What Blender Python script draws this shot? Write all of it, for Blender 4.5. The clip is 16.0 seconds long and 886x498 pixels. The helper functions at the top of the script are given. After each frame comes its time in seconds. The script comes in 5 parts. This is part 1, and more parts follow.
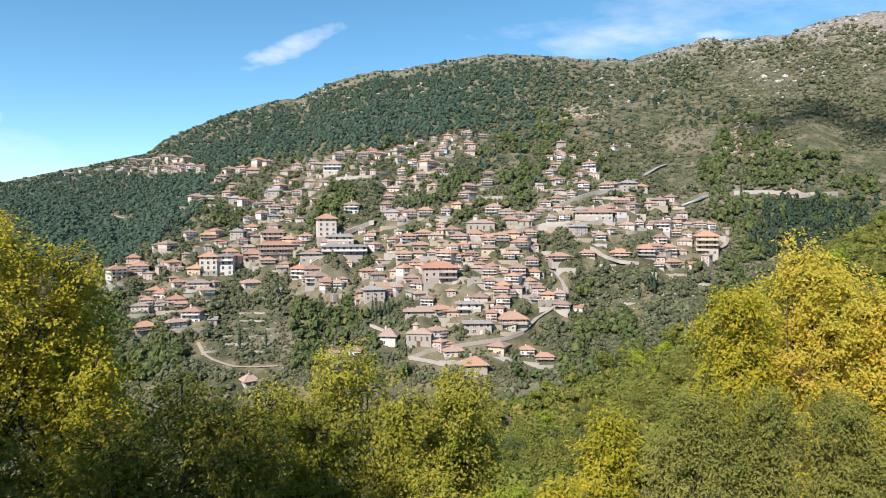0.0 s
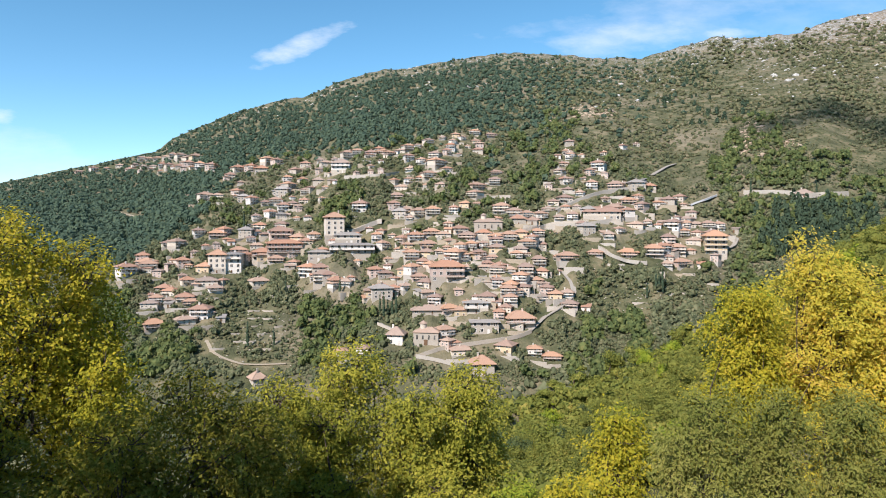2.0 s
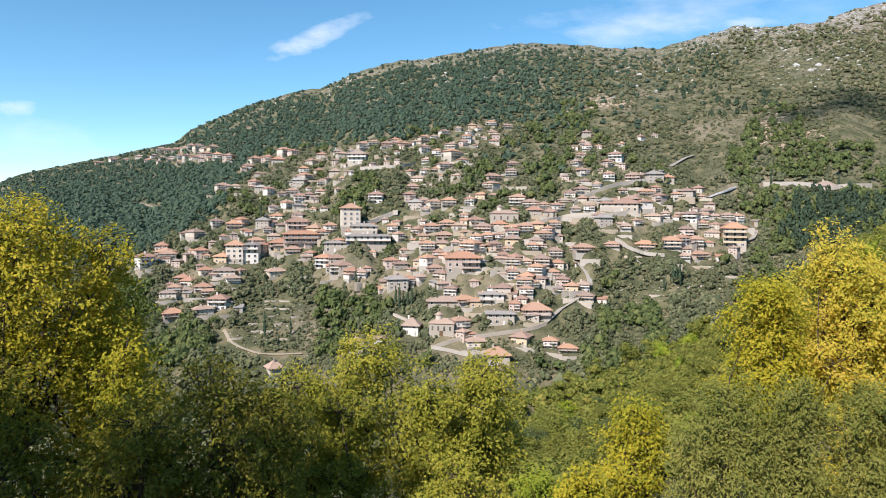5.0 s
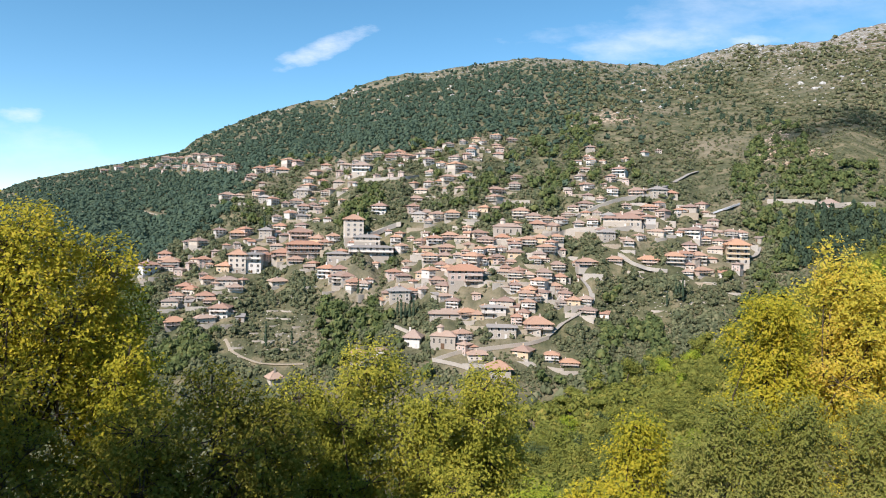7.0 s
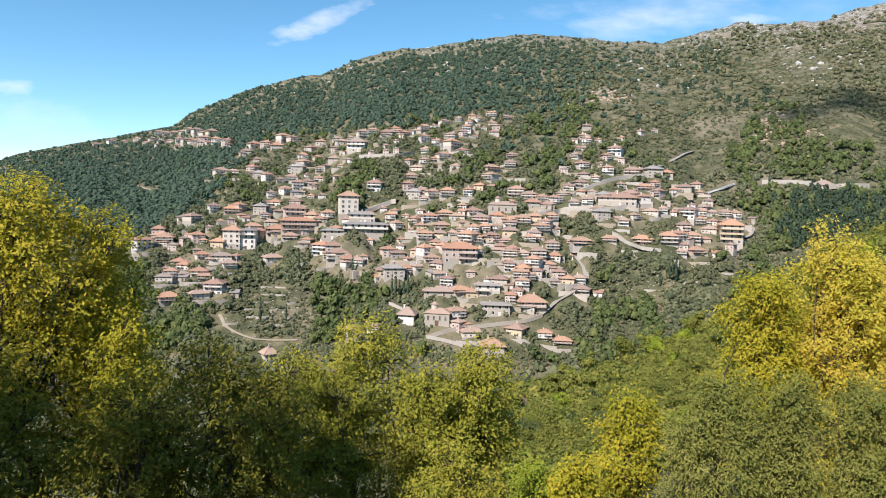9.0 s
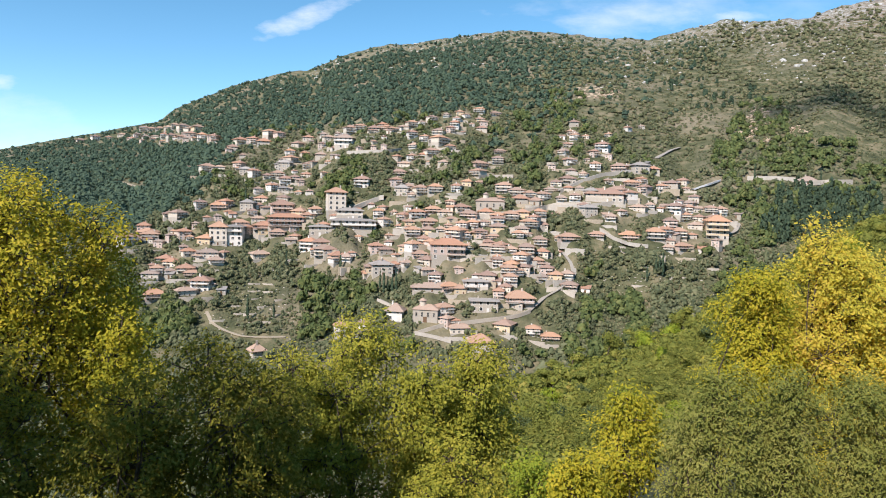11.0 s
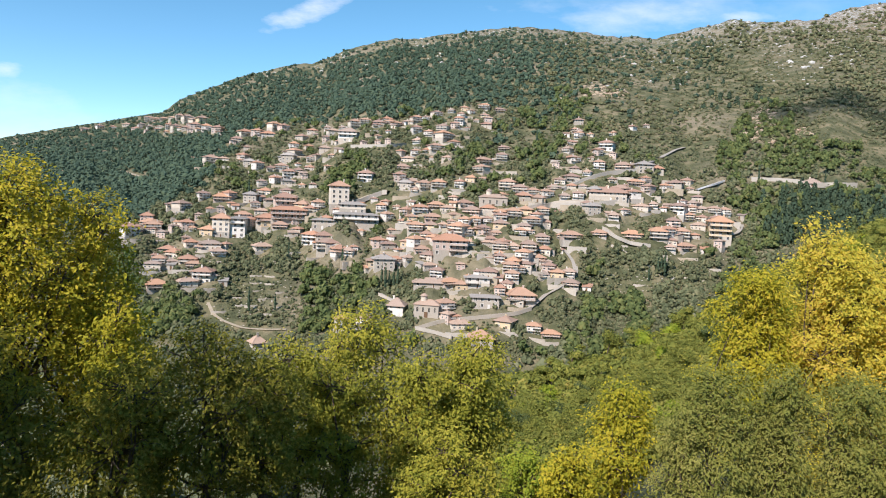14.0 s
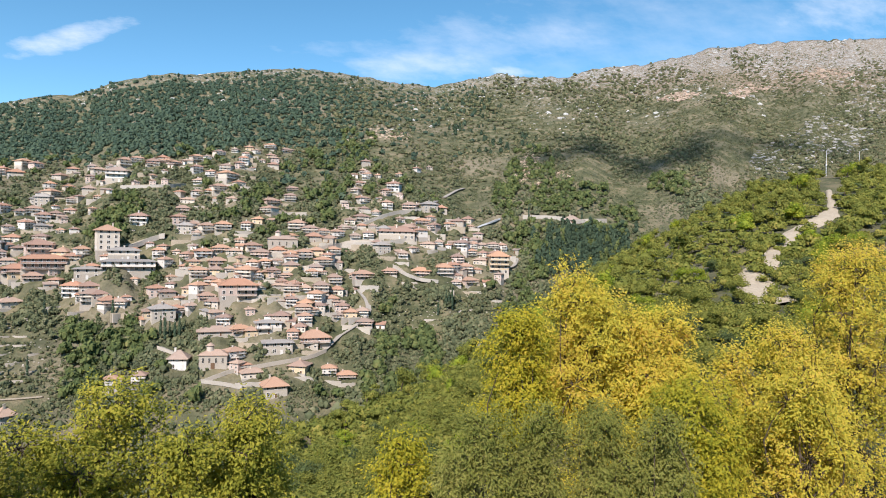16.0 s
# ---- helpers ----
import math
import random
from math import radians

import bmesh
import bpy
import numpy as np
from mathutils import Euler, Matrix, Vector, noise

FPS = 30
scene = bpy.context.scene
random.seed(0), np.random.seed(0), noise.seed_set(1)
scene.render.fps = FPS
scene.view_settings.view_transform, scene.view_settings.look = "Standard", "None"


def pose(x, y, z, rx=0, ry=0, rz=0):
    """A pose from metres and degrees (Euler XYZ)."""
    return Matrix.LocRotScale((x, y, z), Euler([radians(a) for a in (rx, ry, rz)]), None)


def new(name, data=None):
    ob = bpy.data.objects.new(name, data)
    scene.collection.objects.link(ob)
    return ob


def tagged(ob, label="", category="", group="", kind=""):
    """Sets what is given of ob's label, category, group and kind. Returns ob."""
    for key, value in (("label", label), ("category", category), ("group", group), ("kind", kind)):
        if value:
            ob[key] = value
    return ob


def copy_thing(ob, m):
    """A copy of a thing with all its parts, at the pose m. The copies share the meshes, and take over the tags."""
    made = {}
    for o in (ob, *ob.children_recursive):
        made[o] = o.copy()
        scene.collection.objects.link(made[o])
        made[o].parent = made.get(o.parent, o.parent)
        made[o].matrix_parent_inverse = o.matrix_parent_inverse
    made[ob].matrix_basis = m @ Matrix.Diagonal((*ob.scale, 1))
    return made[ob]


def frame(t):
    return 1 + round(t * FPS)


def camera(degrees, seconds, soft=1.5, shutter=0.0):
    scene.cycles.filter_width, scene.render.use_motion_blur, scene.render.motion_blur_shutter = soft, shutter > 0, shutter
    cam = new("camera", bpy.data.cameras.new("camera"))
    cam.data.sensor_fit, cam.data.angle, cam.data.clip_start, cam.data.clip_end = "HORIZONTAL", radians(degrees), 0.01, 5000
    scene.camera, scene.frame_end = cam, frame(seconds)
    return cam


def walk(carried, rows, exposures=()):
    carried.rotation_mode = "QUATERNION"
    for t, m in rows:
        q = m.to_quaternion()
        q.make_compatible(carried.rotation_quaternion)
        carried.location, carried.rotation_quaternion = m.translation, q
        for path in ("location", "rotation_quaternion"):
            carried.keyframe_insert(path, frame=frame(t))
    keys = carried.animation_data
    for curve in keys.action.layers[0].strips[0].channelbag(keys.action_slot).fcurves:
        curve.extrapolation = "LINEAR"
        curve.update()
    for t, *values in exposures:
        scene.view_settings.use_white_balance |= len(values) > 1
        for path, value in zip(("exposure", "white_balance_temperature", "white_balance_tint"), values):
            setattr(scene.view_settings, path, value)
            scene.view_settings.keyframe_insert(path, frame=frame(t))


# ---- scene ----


# ---- camera ----
def held(x, z, pitch, yaw, roll):
    """A pose of the hand-held camera: metres aside and up, degrees."""
    return pose(x, 0, z, 90 + pitch, 0, yaw) @ pose(0, 0, 0, 0, 0, -roll)


cam = camera(68.6, 16.0, soft=1.0)
walk(cam, [
    (0.0, held(-0.000, -0.000, -2.00, -0.00, 0.00)),
    (0.5, held(-0.000, -0.008, -1.75, -0.86, -0.00)),
    (1.0, held(0.000, -0.015, -1.85, 0.38, 0.07)),
    (1.5, held(-0.000, -0.023, -2.16, 0.63, 0.20)),
    (2.0, held(0.000, -0.030, -2.10, 0.67, -0.19)),
    (2.5, held(-0.007, -0.050, -2.39, 0.79, -0.16)),
    (3.0, held(-0.015, -0.070, -2.71, 1.19, 0.09)),
    (3.5, held(-0.023, -0.090, -2.71, 1.56, -0.50)),
    (4.0, held(-0.030, -0.110, -2.98, 1.26, -0.57)),
    (6.5, held(-0.060, -0.100, -2.05, 3.51, 0.02)),
    (7.0, held(-0.070, -0.110, -1.77, 2.30, -1.19)),
    (7.5, held(-0.080, -0.120, -2.36, 2.11, -1.68)),
    (8.0, held(-0.090, -0.130, -2.99, 1.27, -2.80)),
    (8.5, held(-0.100, -0.140, -3.40, 1.66, -2.07)),
    (9.0, held(-0.110, -0.150, -3.73, 1.78, -1.72)),
    (9.5, held(-0.218, -0.192, -3.82, 0.38, -1.65)),
    (12.0, held(-0.390, -0.110, -4.11, 1.79, -1.79)),
    (12.5, held(-0.420, -0.120, -3.66, 3.35, -1.86)),
    (13.0, held(-0.363, -0.147, -3.80, 4.72, -1.68)),
    (13.5, held(-0.307, -0.173, -3.98, 2.86, -2.03)),
    (14.0, held(-0.250, -0.200, -4.41, 0.87, -2.74)),
    (14.5, held(-0.050, -0.120, -3.57, -5.61, -2.27)),
    (15.0, held(0.060, -0.020, -2.13, -11.06, -2.66)),
    (15.5, held(0.130, 0.050, -0.68, -14.04, -2.02)),
    (16.0, held(0.200, 0.120, -0.28, -17.13, -1.24)),
], exposures=[(0.0, 0.46, 6500, 17), (16.0, 0.46, 6500, 17)])

# ---- world, sun ----
SUN_AZ, SUN_EL = radians(-148), radians(42)      # from the view's direction, clockwise
sun_dir = Vector((math.sin(SUN_AZ) * math.cos(SUN_EL), math.cos(SUN_AZ) * math.cos(SUN_EL), math.sin(SUN_EL)))
lamp = bpy.data.lights.new("sun", "SUN")
lamp.energy, lamp.angle, lamp.color = 5.1, radians(0.53), (1.0, 0.93, 0.83)
sun = new("sun", lamp)
sun.rotation_euler = sun_dir.to_track_quat("Z", "Y").to_euler()

world = bpy.data.worlds.new("sky")
scene.world = world
world.use_nodes = True
wn, wl = world.node_tree.nodes, world.node_tree.links
wn.clear()


def wnode(kind, **props):
    n = wn.new(kind)
    for k, v in props.items():
        n.inputs[k].default_value = v
    return n


def wmath(op, a, b=None):
    n = wn.new("ShaderNodeMath")
    n.operation = op
    for i, v in enumerate((a, b)):
        if v is None:
            continue
        if isinstance(v, (int, float)):
            n.inputs[i].default_value = v
        else:
            wl.new(v, n.inputs[i])
    return n.outputs[0]


sky = wn.new("ShaderNodeTexSky")
sky.sky_type, sky.sun_disc = "NISHITA", False
sky.sun_elevation, sky.sun_rotation = SUN_EL, SUN_AZ
sky.altitude, sky.air_density, sky.dust_density, sky.ozone_density = 2800, 1.0, 0.0, 2.0
coord = wn.new("ShaderNodeTexCoord")
sep = wn.new("ShaderNodeSeparateXYZ")
wl.new(coord.outputs["Generated"], sep.inputs[0])
ahead = wmath("MAXIMUM", sep.outputs["Y"], 0.05)
across = wmath("DIVIDE", sep.outputs["X"], ahead)      # tangent of the bearing
upward = wmath("DIVIDE", sep.outputs["Z"], ahead)      # tangent of the height
flat = wn.new("ShaderNodeCombineXYZ")
wl.new(across, flat.inputs[0])
wl.new(upward, flat.inputs[1])
wisps = wnode("ShaderNodeTexNoise", Scale=9.0, Detail=7.0, Roughness=0.62)
stretch = wn.new("ShaderNodeMapping")
stretch.inputs["Rotation"].default_value = (0, 0, radians(-20))
stretch.inputs["Scale"].default_value = (1.0, 2.6, 1.0)
wl.new(flat.outputs[0], stretch.inputs[0])
wl.new(stretch.outputs[0], wisps.inputs["Vector"])


def cloud(u, v, length, width, tilt, amount):
    """A drifting cloud: an oval with frayed edges at the bearing u and height v."""
    c, s = math.cos(radians(tilt)), math.sin(radians(tilt))
    du, dv = wmath("SUBTRACT", across, u), wmath("SUBTRACT", upward, v)
    along = wmath("DIVIDE", wmath("ADD", wmath("MULTIPLY", du, c), wmath("MULTIPLY", dv, s)), length)
    beside = wmath("DIVIDE", wmath("SUBTRACT", wmath("MULTIPLY", dv, c), wmath("MULTIPLY", du, s)), width)
    far = wmath("ADD", wmath("MULTIPLY", along, along), wmath("MULTIPLY", beside, beside))
    rough = wmath("MULTIPLY", wmath("SUBTRACT", wisps.outputs["Fac"], 0.52), 4.5)
    k = wmath("ADD", wmath("SUBTRACT", 1.0, far), rough)
    n = wn.new("ShaderNodeClamp")
    wl.new(wmath("MULTIPLY", k, amount), n.inputs[0])
    return n.outputs[0]


CLOUDS = [   # bearing, height, half length, half width, tilt, density
    (-0.228, 0.275, 0.090, 0.017, 23, 0.42),
    (0.255, 0.285, 0.135, 0.036, 9, 0.26),
    (0.400, 0.335, 0.330, 0.050, 10, 0.17),
    (0.430, 0.292, 0.050, 0.010, 0, 0.3),
    (-0.700, 0.118, 0.170, 0.040, -6, 0.14),
    (-0.705, 0.166, 0.050, 0.014, -4, 0.36),
    (1.130, 0.480, 0.240, 0.050, 4, 0.22),
    (0.750, 0.400, 0.600, 0.100, 14, 0.10),
]
total = None
for oval in CLOUDS:
    k = cloud(*oval)
    total = k if total is None else wmath("MAXIMUM", total, k)
mixw = wn.new("ShaderNodeMix")
mixw.data_type = "RGBA"
wl.new(total, mixw.inputs["Factor"])
tint = wnode("ShaderNodeHueSaturation", Hue=0.479, Saturation=1.18, Value=1.25)
wl.new(sky.outputs[0], tint.inputs["Color"])
wl.new(tint.outputs[0], mixw.inputs["A"])
mixw.inputs["B"].default_value = (7.0, 7.6, 8.2, 1)
back = wnode("ShaderNodeBackground", Strength=0.115)
wl.new(mixw.outputs["Result"], back.inputs["Color"])
wout = wn.new("ShaderNodeOutputWorld")
wl.new(back.outputs[0], wout.inputs["Surface"])

# ---- materials ----
def material(name, rough=0.9, spec=0.3):
    m = bpy.data.materials.new(name)
    m.use_nodes = True
    b = m.node_tree.nodes["Principled BSDF"]
    b.inputs["Roughness"].default_value = rough
    b.inputs["Specular IOR Level"].default_value = spec
    return m, m.node_tree.nodes, m.node_tree.links, b


def ramp(nodes, links, fac, stops):
    r = nodes.new("ShaderNodeValToRGB")
    while len(r.color_ramp.elements) < len(stops):
        r.color_ramp.elements.new(0.5)
    for e, (p, c) in zip(r.color_ramp.elements, stops):
        e.position, e.color = p, (*c, 1)
    links.new(fac, r.inputs[0])
    return r.outputs[0]


def noise_tex(nodes, links, vec, scale, detail=5.0, rough=0.6):
    n = nodes.new("ShaderNodeTexNoise")
    n.inputs["Scale"].default_value, n.inputs["Detail"].default_value, n.inputs["Roughness"].default_value = scale, detail, rough
    links.new(vec, n.inputs["Vector"])
    return n.outputs["Fac"]


def blend(nodes, links, fac, a, b, mode="MIX"):
    n = nodes.new("ShaderNodeMix")
    n.data_type, n.blend_type = "RGBA", mode
    for key, v in (("Factor", fac), ("A", a), ("B", b)):
        if isinstance(v, float):
            n.inputs[key].default_value = v
        elif isinstance(v, tuple):
            n.inputs[key].default_value = (*v, 1)
        else:
            links.new(v, n.inputs[key])
    return n.outputs["Result"]


def bumped(nodes, links, b, height, strength, distance):
    n = nodes.new("ShaderNodeBump")
    n.inputs["Strength"].default_value, n.inputs["Distance"].default_value = strength, distance
    links.new(height, n.inputs["Height"])
    links.new(n.outputs[0], b.inputs["Normal"])


def weathered(name, light, dark, scale=1.2, rough=0.85, bump=0.3, per_object=0.0):
    """A matt surface of two tones in large and fine patches; per_object: how far each object strays in value."""
    m, n, l, b = material(name, rough)
    pos = n.new("ShaderNodeTexCoord").outputs["Object"]
    coarse, fine = noise_tex(n, l, pos, scale), noise_tex(n, l, pos, scale * 9, 6)
    col = blend(n, l, coarse, dark, light)
    col = blend(n, l, 0.35, col, ramp(n, l, fine, [(0.3, tuple(x * 0.6 for x in dark)), (0.7, tuple(min(1, x * 1.15) for x in light))]))
    if per_object:
        info = n.new("ShaderNodeObjectInfo")
        hsv = n.new("ShaderNodeHueSaturation")
        mr = n.new("ShaderNodeMapRange")
        mr.inputs["To Min"].default_value, mr.inputs["To Max"].default_value = 1 - per_object, 1 + per_object
        l.new(info.outputs["Random"], mr.inputs["Value"])
        l.new(mr.outputs[0], hsv.inputs["Value"])
        l.new(col, hsv.inputs["Color"])
        col = hsv.outputs[0]
    l.new(col, b.inputs["Base Color"])
    bumped(n, l, b, fine, bump, 0.05)
    return m


def leafy(name, stops, glow=0.35, rough=0.55):
    """Foliage whose leaves or tufts differ in colour one by one, and let some light through."""
    m, n, l, b = material(name, rough, 0.12)
    geo = n.new("ShaderNodeNewGeometry")
    pos = n.new("ShaderNodeTexCoord").outputs["Object"]
    patch = noise_tex(n, l, pos, 0.35, 3)
    add = n.new("ShaderNodeMath")
    add.operation = "MULTIPLY_ADD"
    l.new(geo.outputs["Random Per Island"], add.inputs[0])
    add.inputs[1].default_value = 0.6
    sub = n.new("ShaderNodeMath")
    sub.operation = "MULTIPLY_ADD"
    l.new(patch, sub.inputs[0])
    sub.inputs[1].default_value, sub.inputs[2].default_value = 1.3, -0.45
    l.new(sub.outputs[0], add.inputs[2])
    col = ramp(n, l, add.outputs[0], stops)
    l.new(col, b.inputs["Base Color"])
    tr = n.new("ShaderNodeBsdfTranslucent")
    l.new(col, tr.inputs["Color"])
    mx = n.new("ShaderNodeMixShader")
    mx.inputs[0].default_value = glow
    l.new(b.outputs[0], mx.inputs[1])
    l.new(tr.outputs[0], mx.inputs[2])
    l.new(mx.outputs[0], n["Material Output"].inputs["Surface"])
    return m


def ground_material():
    m, n, l, b = material("hillside_earth", 0.95, 0.15)
    geo = n.new("ShaderNodeNewGeometry")
    pos = geo.outputs["Position"]
    big, mid, fine = noise_tex(n, l, pos, 0.011, 4), noise_tex(n, l, pos, 0.07, 6, 0.65), noise_tex(n, l, pos, 0.6, 6, 0.7)
    grass = ramp(n, l, mid, [(0.36, (0.055, 0.066, 0.034)), (0.5, (0.108, 0.112, 0.06)), (0.64, (0.215, 0.185, 0.115))])
    soil = ramp(n, l, fine, [(0.3, (0.15, 0.125, 0.085)), (0.7, (0.36, 0.305, 0.225))])
    col = blend(n, l, ramp(n, l, big, [(0.48, (0, 0, 0)), (0.68, (0.7, 0.7, 0.7))]), grass, soil)
    rock = ramp(n, l, fine, [(0.3, (0.16, 0.16, 0.158)), (0.62, (0.43, 0.42, 0.4))])
    sepz = n.new("ShaderNodeSeparateXYZ")
    l.new(pos, sepz.inputs[0])
    def over(axis, lo, hi, a, z):
        r = n.new("ShaderNodeMapRange")
        for key, val in (("From Min", lo), ("From Max", hi), ("To Min", a), ("To Max", z)):
            r.inputs[key].default_value = val
        l.new(sepz.outputs[axis], r.inputs["Value"])
        return r.outputs[0]

    def plus(x, y, op="ADD"):
        r = n.new("ShaderNodeMath")
        r.operation = op
        l.new(x, r.inputs[0])
        l.new(y, r.inputs[1])
        return r.outputs[0]
    # sun-dried brown pasture high on the eastern side
    pasture = ramp(n, l, noise_tex(n, l, pos, 0.12, 6, 0.7), [(0.32, (0.1, 0.09, 0.056)), (0.5, (0.19, 0.155, 0.105)), (0.68, (0.35, 0.27, 0.195))])
    east = plus(plus(over("X", 420, 1050, -0.46, 0.16), over("Z", 90, 260, -0.45, 0.35)), noise_tex(n, l, pos, 0.02, 5, 0.65))
    col = blend(n, l, ramp(n, l, east, [(0.42, (0, 0, 0)), (0.62, (1, 1, 1))]), col, pasture)
    crag = plus(over("Z", 130, 330, -0.15, 0.045), noise_tex(n, l, pos, 0.16, 8, 0.75))
    col = blend(n, l, ramp(n, l, crag, [(0.53, (0, 0, 0)), (0.58, (1, 1, 1))]), col, rock)
    l.new(col, b.inputs["Base Color"])
    bumped(n, l, b, plus(fine, mid), 0.9, 1.2)
    return m


EARTH = ground_material()

# ---- the lie of the land ----
def table(xs, ys):
    xs, ys = np.array(xs, float), np.array(ys, float)
    return lambda u: np.interp(u, xs, ys)


skyline = table([-1.3, -0.81, -0.743, -0.706, -0.62, -0.534, -0.453, -0.426, -0.337, -0.254, -0.227, -0.174, -0.102, -0.074, -0.03, 0.036, 0.103, 0.155, 0.215, 0.255, 0.285, 0.308, 0.36, 0.405, 0.458, 0.491, 0.527, 0.574, 0.611, 0.663, 0.733, 0.817, 0.88, 0.932, 0.999, 1.04, 1.24, 1.6],
                [0.0, 0.025, 0.046, 0.061, 0.079, 0.095, 0.113, 0.134, 0.17, 0.192, 0.194, 0.219, 0.238, 0.238, 0.247, 0.258, 0.263, 0.26, 0.254, 0.256, 0.254, 0.259, 0.276, 0.288, 0.285, 0.289, 0.293, 0.312, 0.319, 0.326, 0.346, 0.375, 0.386, 0.396, 0.406, 0.415, 0.438, 0.44])
spur = table([-1.3, -0.3, 0.0, 0.08, 0.18, 0.26, 0.34, 0.41, 0.53, 0.63, 0.73, 0.81, 0.93, 1.09, 1.25, 1.6],
             [-0.62, -0.5, -0.33, -0.29, -0.26, -0.23, -0.19, -0.15, -0.075, -0.02, 0.02, 0.065, 0.105, 0.145, 0.165, 0.2])
spur_far = table([-1.3, -0.3, 0.1, 0.5, 0.9, 1.1, 1.6], [45, 55, 95, 130, 155, 166, 170])
FOOT = -0.25


def value_noise(x, y, seed):
    xi, yi = np.floor(x).astype(np.int64), np.floor(y).astype(np.int64)
    fx, fy = x - xi, y - yi
    fx, fy = fx * fx * (3 - 2 * fx), fy * fy * (3 - 2 * fy)

    def h(a, b):
        k = (a * 374761393 + b * 668265263 + seed * 974634777) & 0xFFFFFFFF
        k = ((k ^ (k >> 13)) * 1274126177) & 0xFFFFFFFF
        return ((k ^ (k >> 16)) & 0xFFFF) / 65535.0
    a, b_, c, d = h(xi, yi), h(xi + 1, yi), h(xi, yi + 1), h(xi + 1, yi + 1)
    return (a * (1 - fx) + b_ * fx) * (1 - fy) + (c * (1 - fx) + d * fx) * fy


def fbm(x, y, seed, octaves=5, gain=0.5):
    x, y = np.asarray(x, float), np.asarray(y, float)
    out, amp, tot = 0.0, 1.0, 0.0
    for i in range(octaves):
        out = out + amp * value_noise(x * 2 ** i + 17.3 * i, y * 2 ** i + 9.1 * i, seed + i)
        tot, amp = tot + amp, amp * gain
    return out / tot - 0.5


def slope_depth(u, s):
    """How far ahead the far slope lies at the bearing tangent u and the share s of its height."""
    base = 290 + 180 * s + 285 * s ** 4 + 400 * s ** 8
    relief = fbm(u * 7 + 0.6 * s, s * 1.1, 3, 5, 0.48) * 0.30 * np.clip(s * 3, 0.15, 1) * np.clip((1.02 - s) * 6, 0.12, 1)
    return base * (1 + relief)


def hill(u, v):
    """The place on the far slope that shows at the bearing tangent u and the height tangent v from the viewpoint."""
    s = np.clip((v - FOOT) / (skyline(u) - FOOT), 0, 1)
    y = slope_depth(u, s)
    return np.stack([u * y, y, v * y], -1)


def near_height(x, y):
    """The near slope, from the verge where the camera stands to the crest of the spur."""
    yy = np.maximum(y, 0.5)
    u = np.clip(x / yy, -1.3, 1.6)
    yc = spur_far(u)
    low = -1.65 - 13 * (1 - np.exp(-np.maximum(y - 2.5, 0) / 17))
    k = np.clip((y - 12) / (yc - 12), 0, 1)
    k = k * k * (3 - 2 * k)
    return low * (1 - k) + spur(u) * yc * k + fbm(x / 9, y / 9, 21) * 1.6 * np.clip((y - 4) / 20, 0, 1)


def mesh_object(name, verts, faces, mat, smooth=True):
    me = bpy.data.meshes.new(name)
    verts, faces = np.asarray(verts, np.float32), np.asarray(faces, np.int32)
    n = faces.shape[1]
    me.vertices.add(len(verts))
    me.vertices.foreach_set("co", verts.ravel())
    me.loops.add(faces.size)
    me.loops.foreach_set("vertex_index", faces.ravel())
    me.polygons.add(len(faces))
    me.polygons.foreach_set("loop_start", np.arange(0, faces.size, n, dtype=np.int32))
    me.polygons.foreach_set("use_smooth", np.full(len(faces), smooth))
    me.update(calc_edges=True)
    me.materials.append(mat)
    return new(name, me)


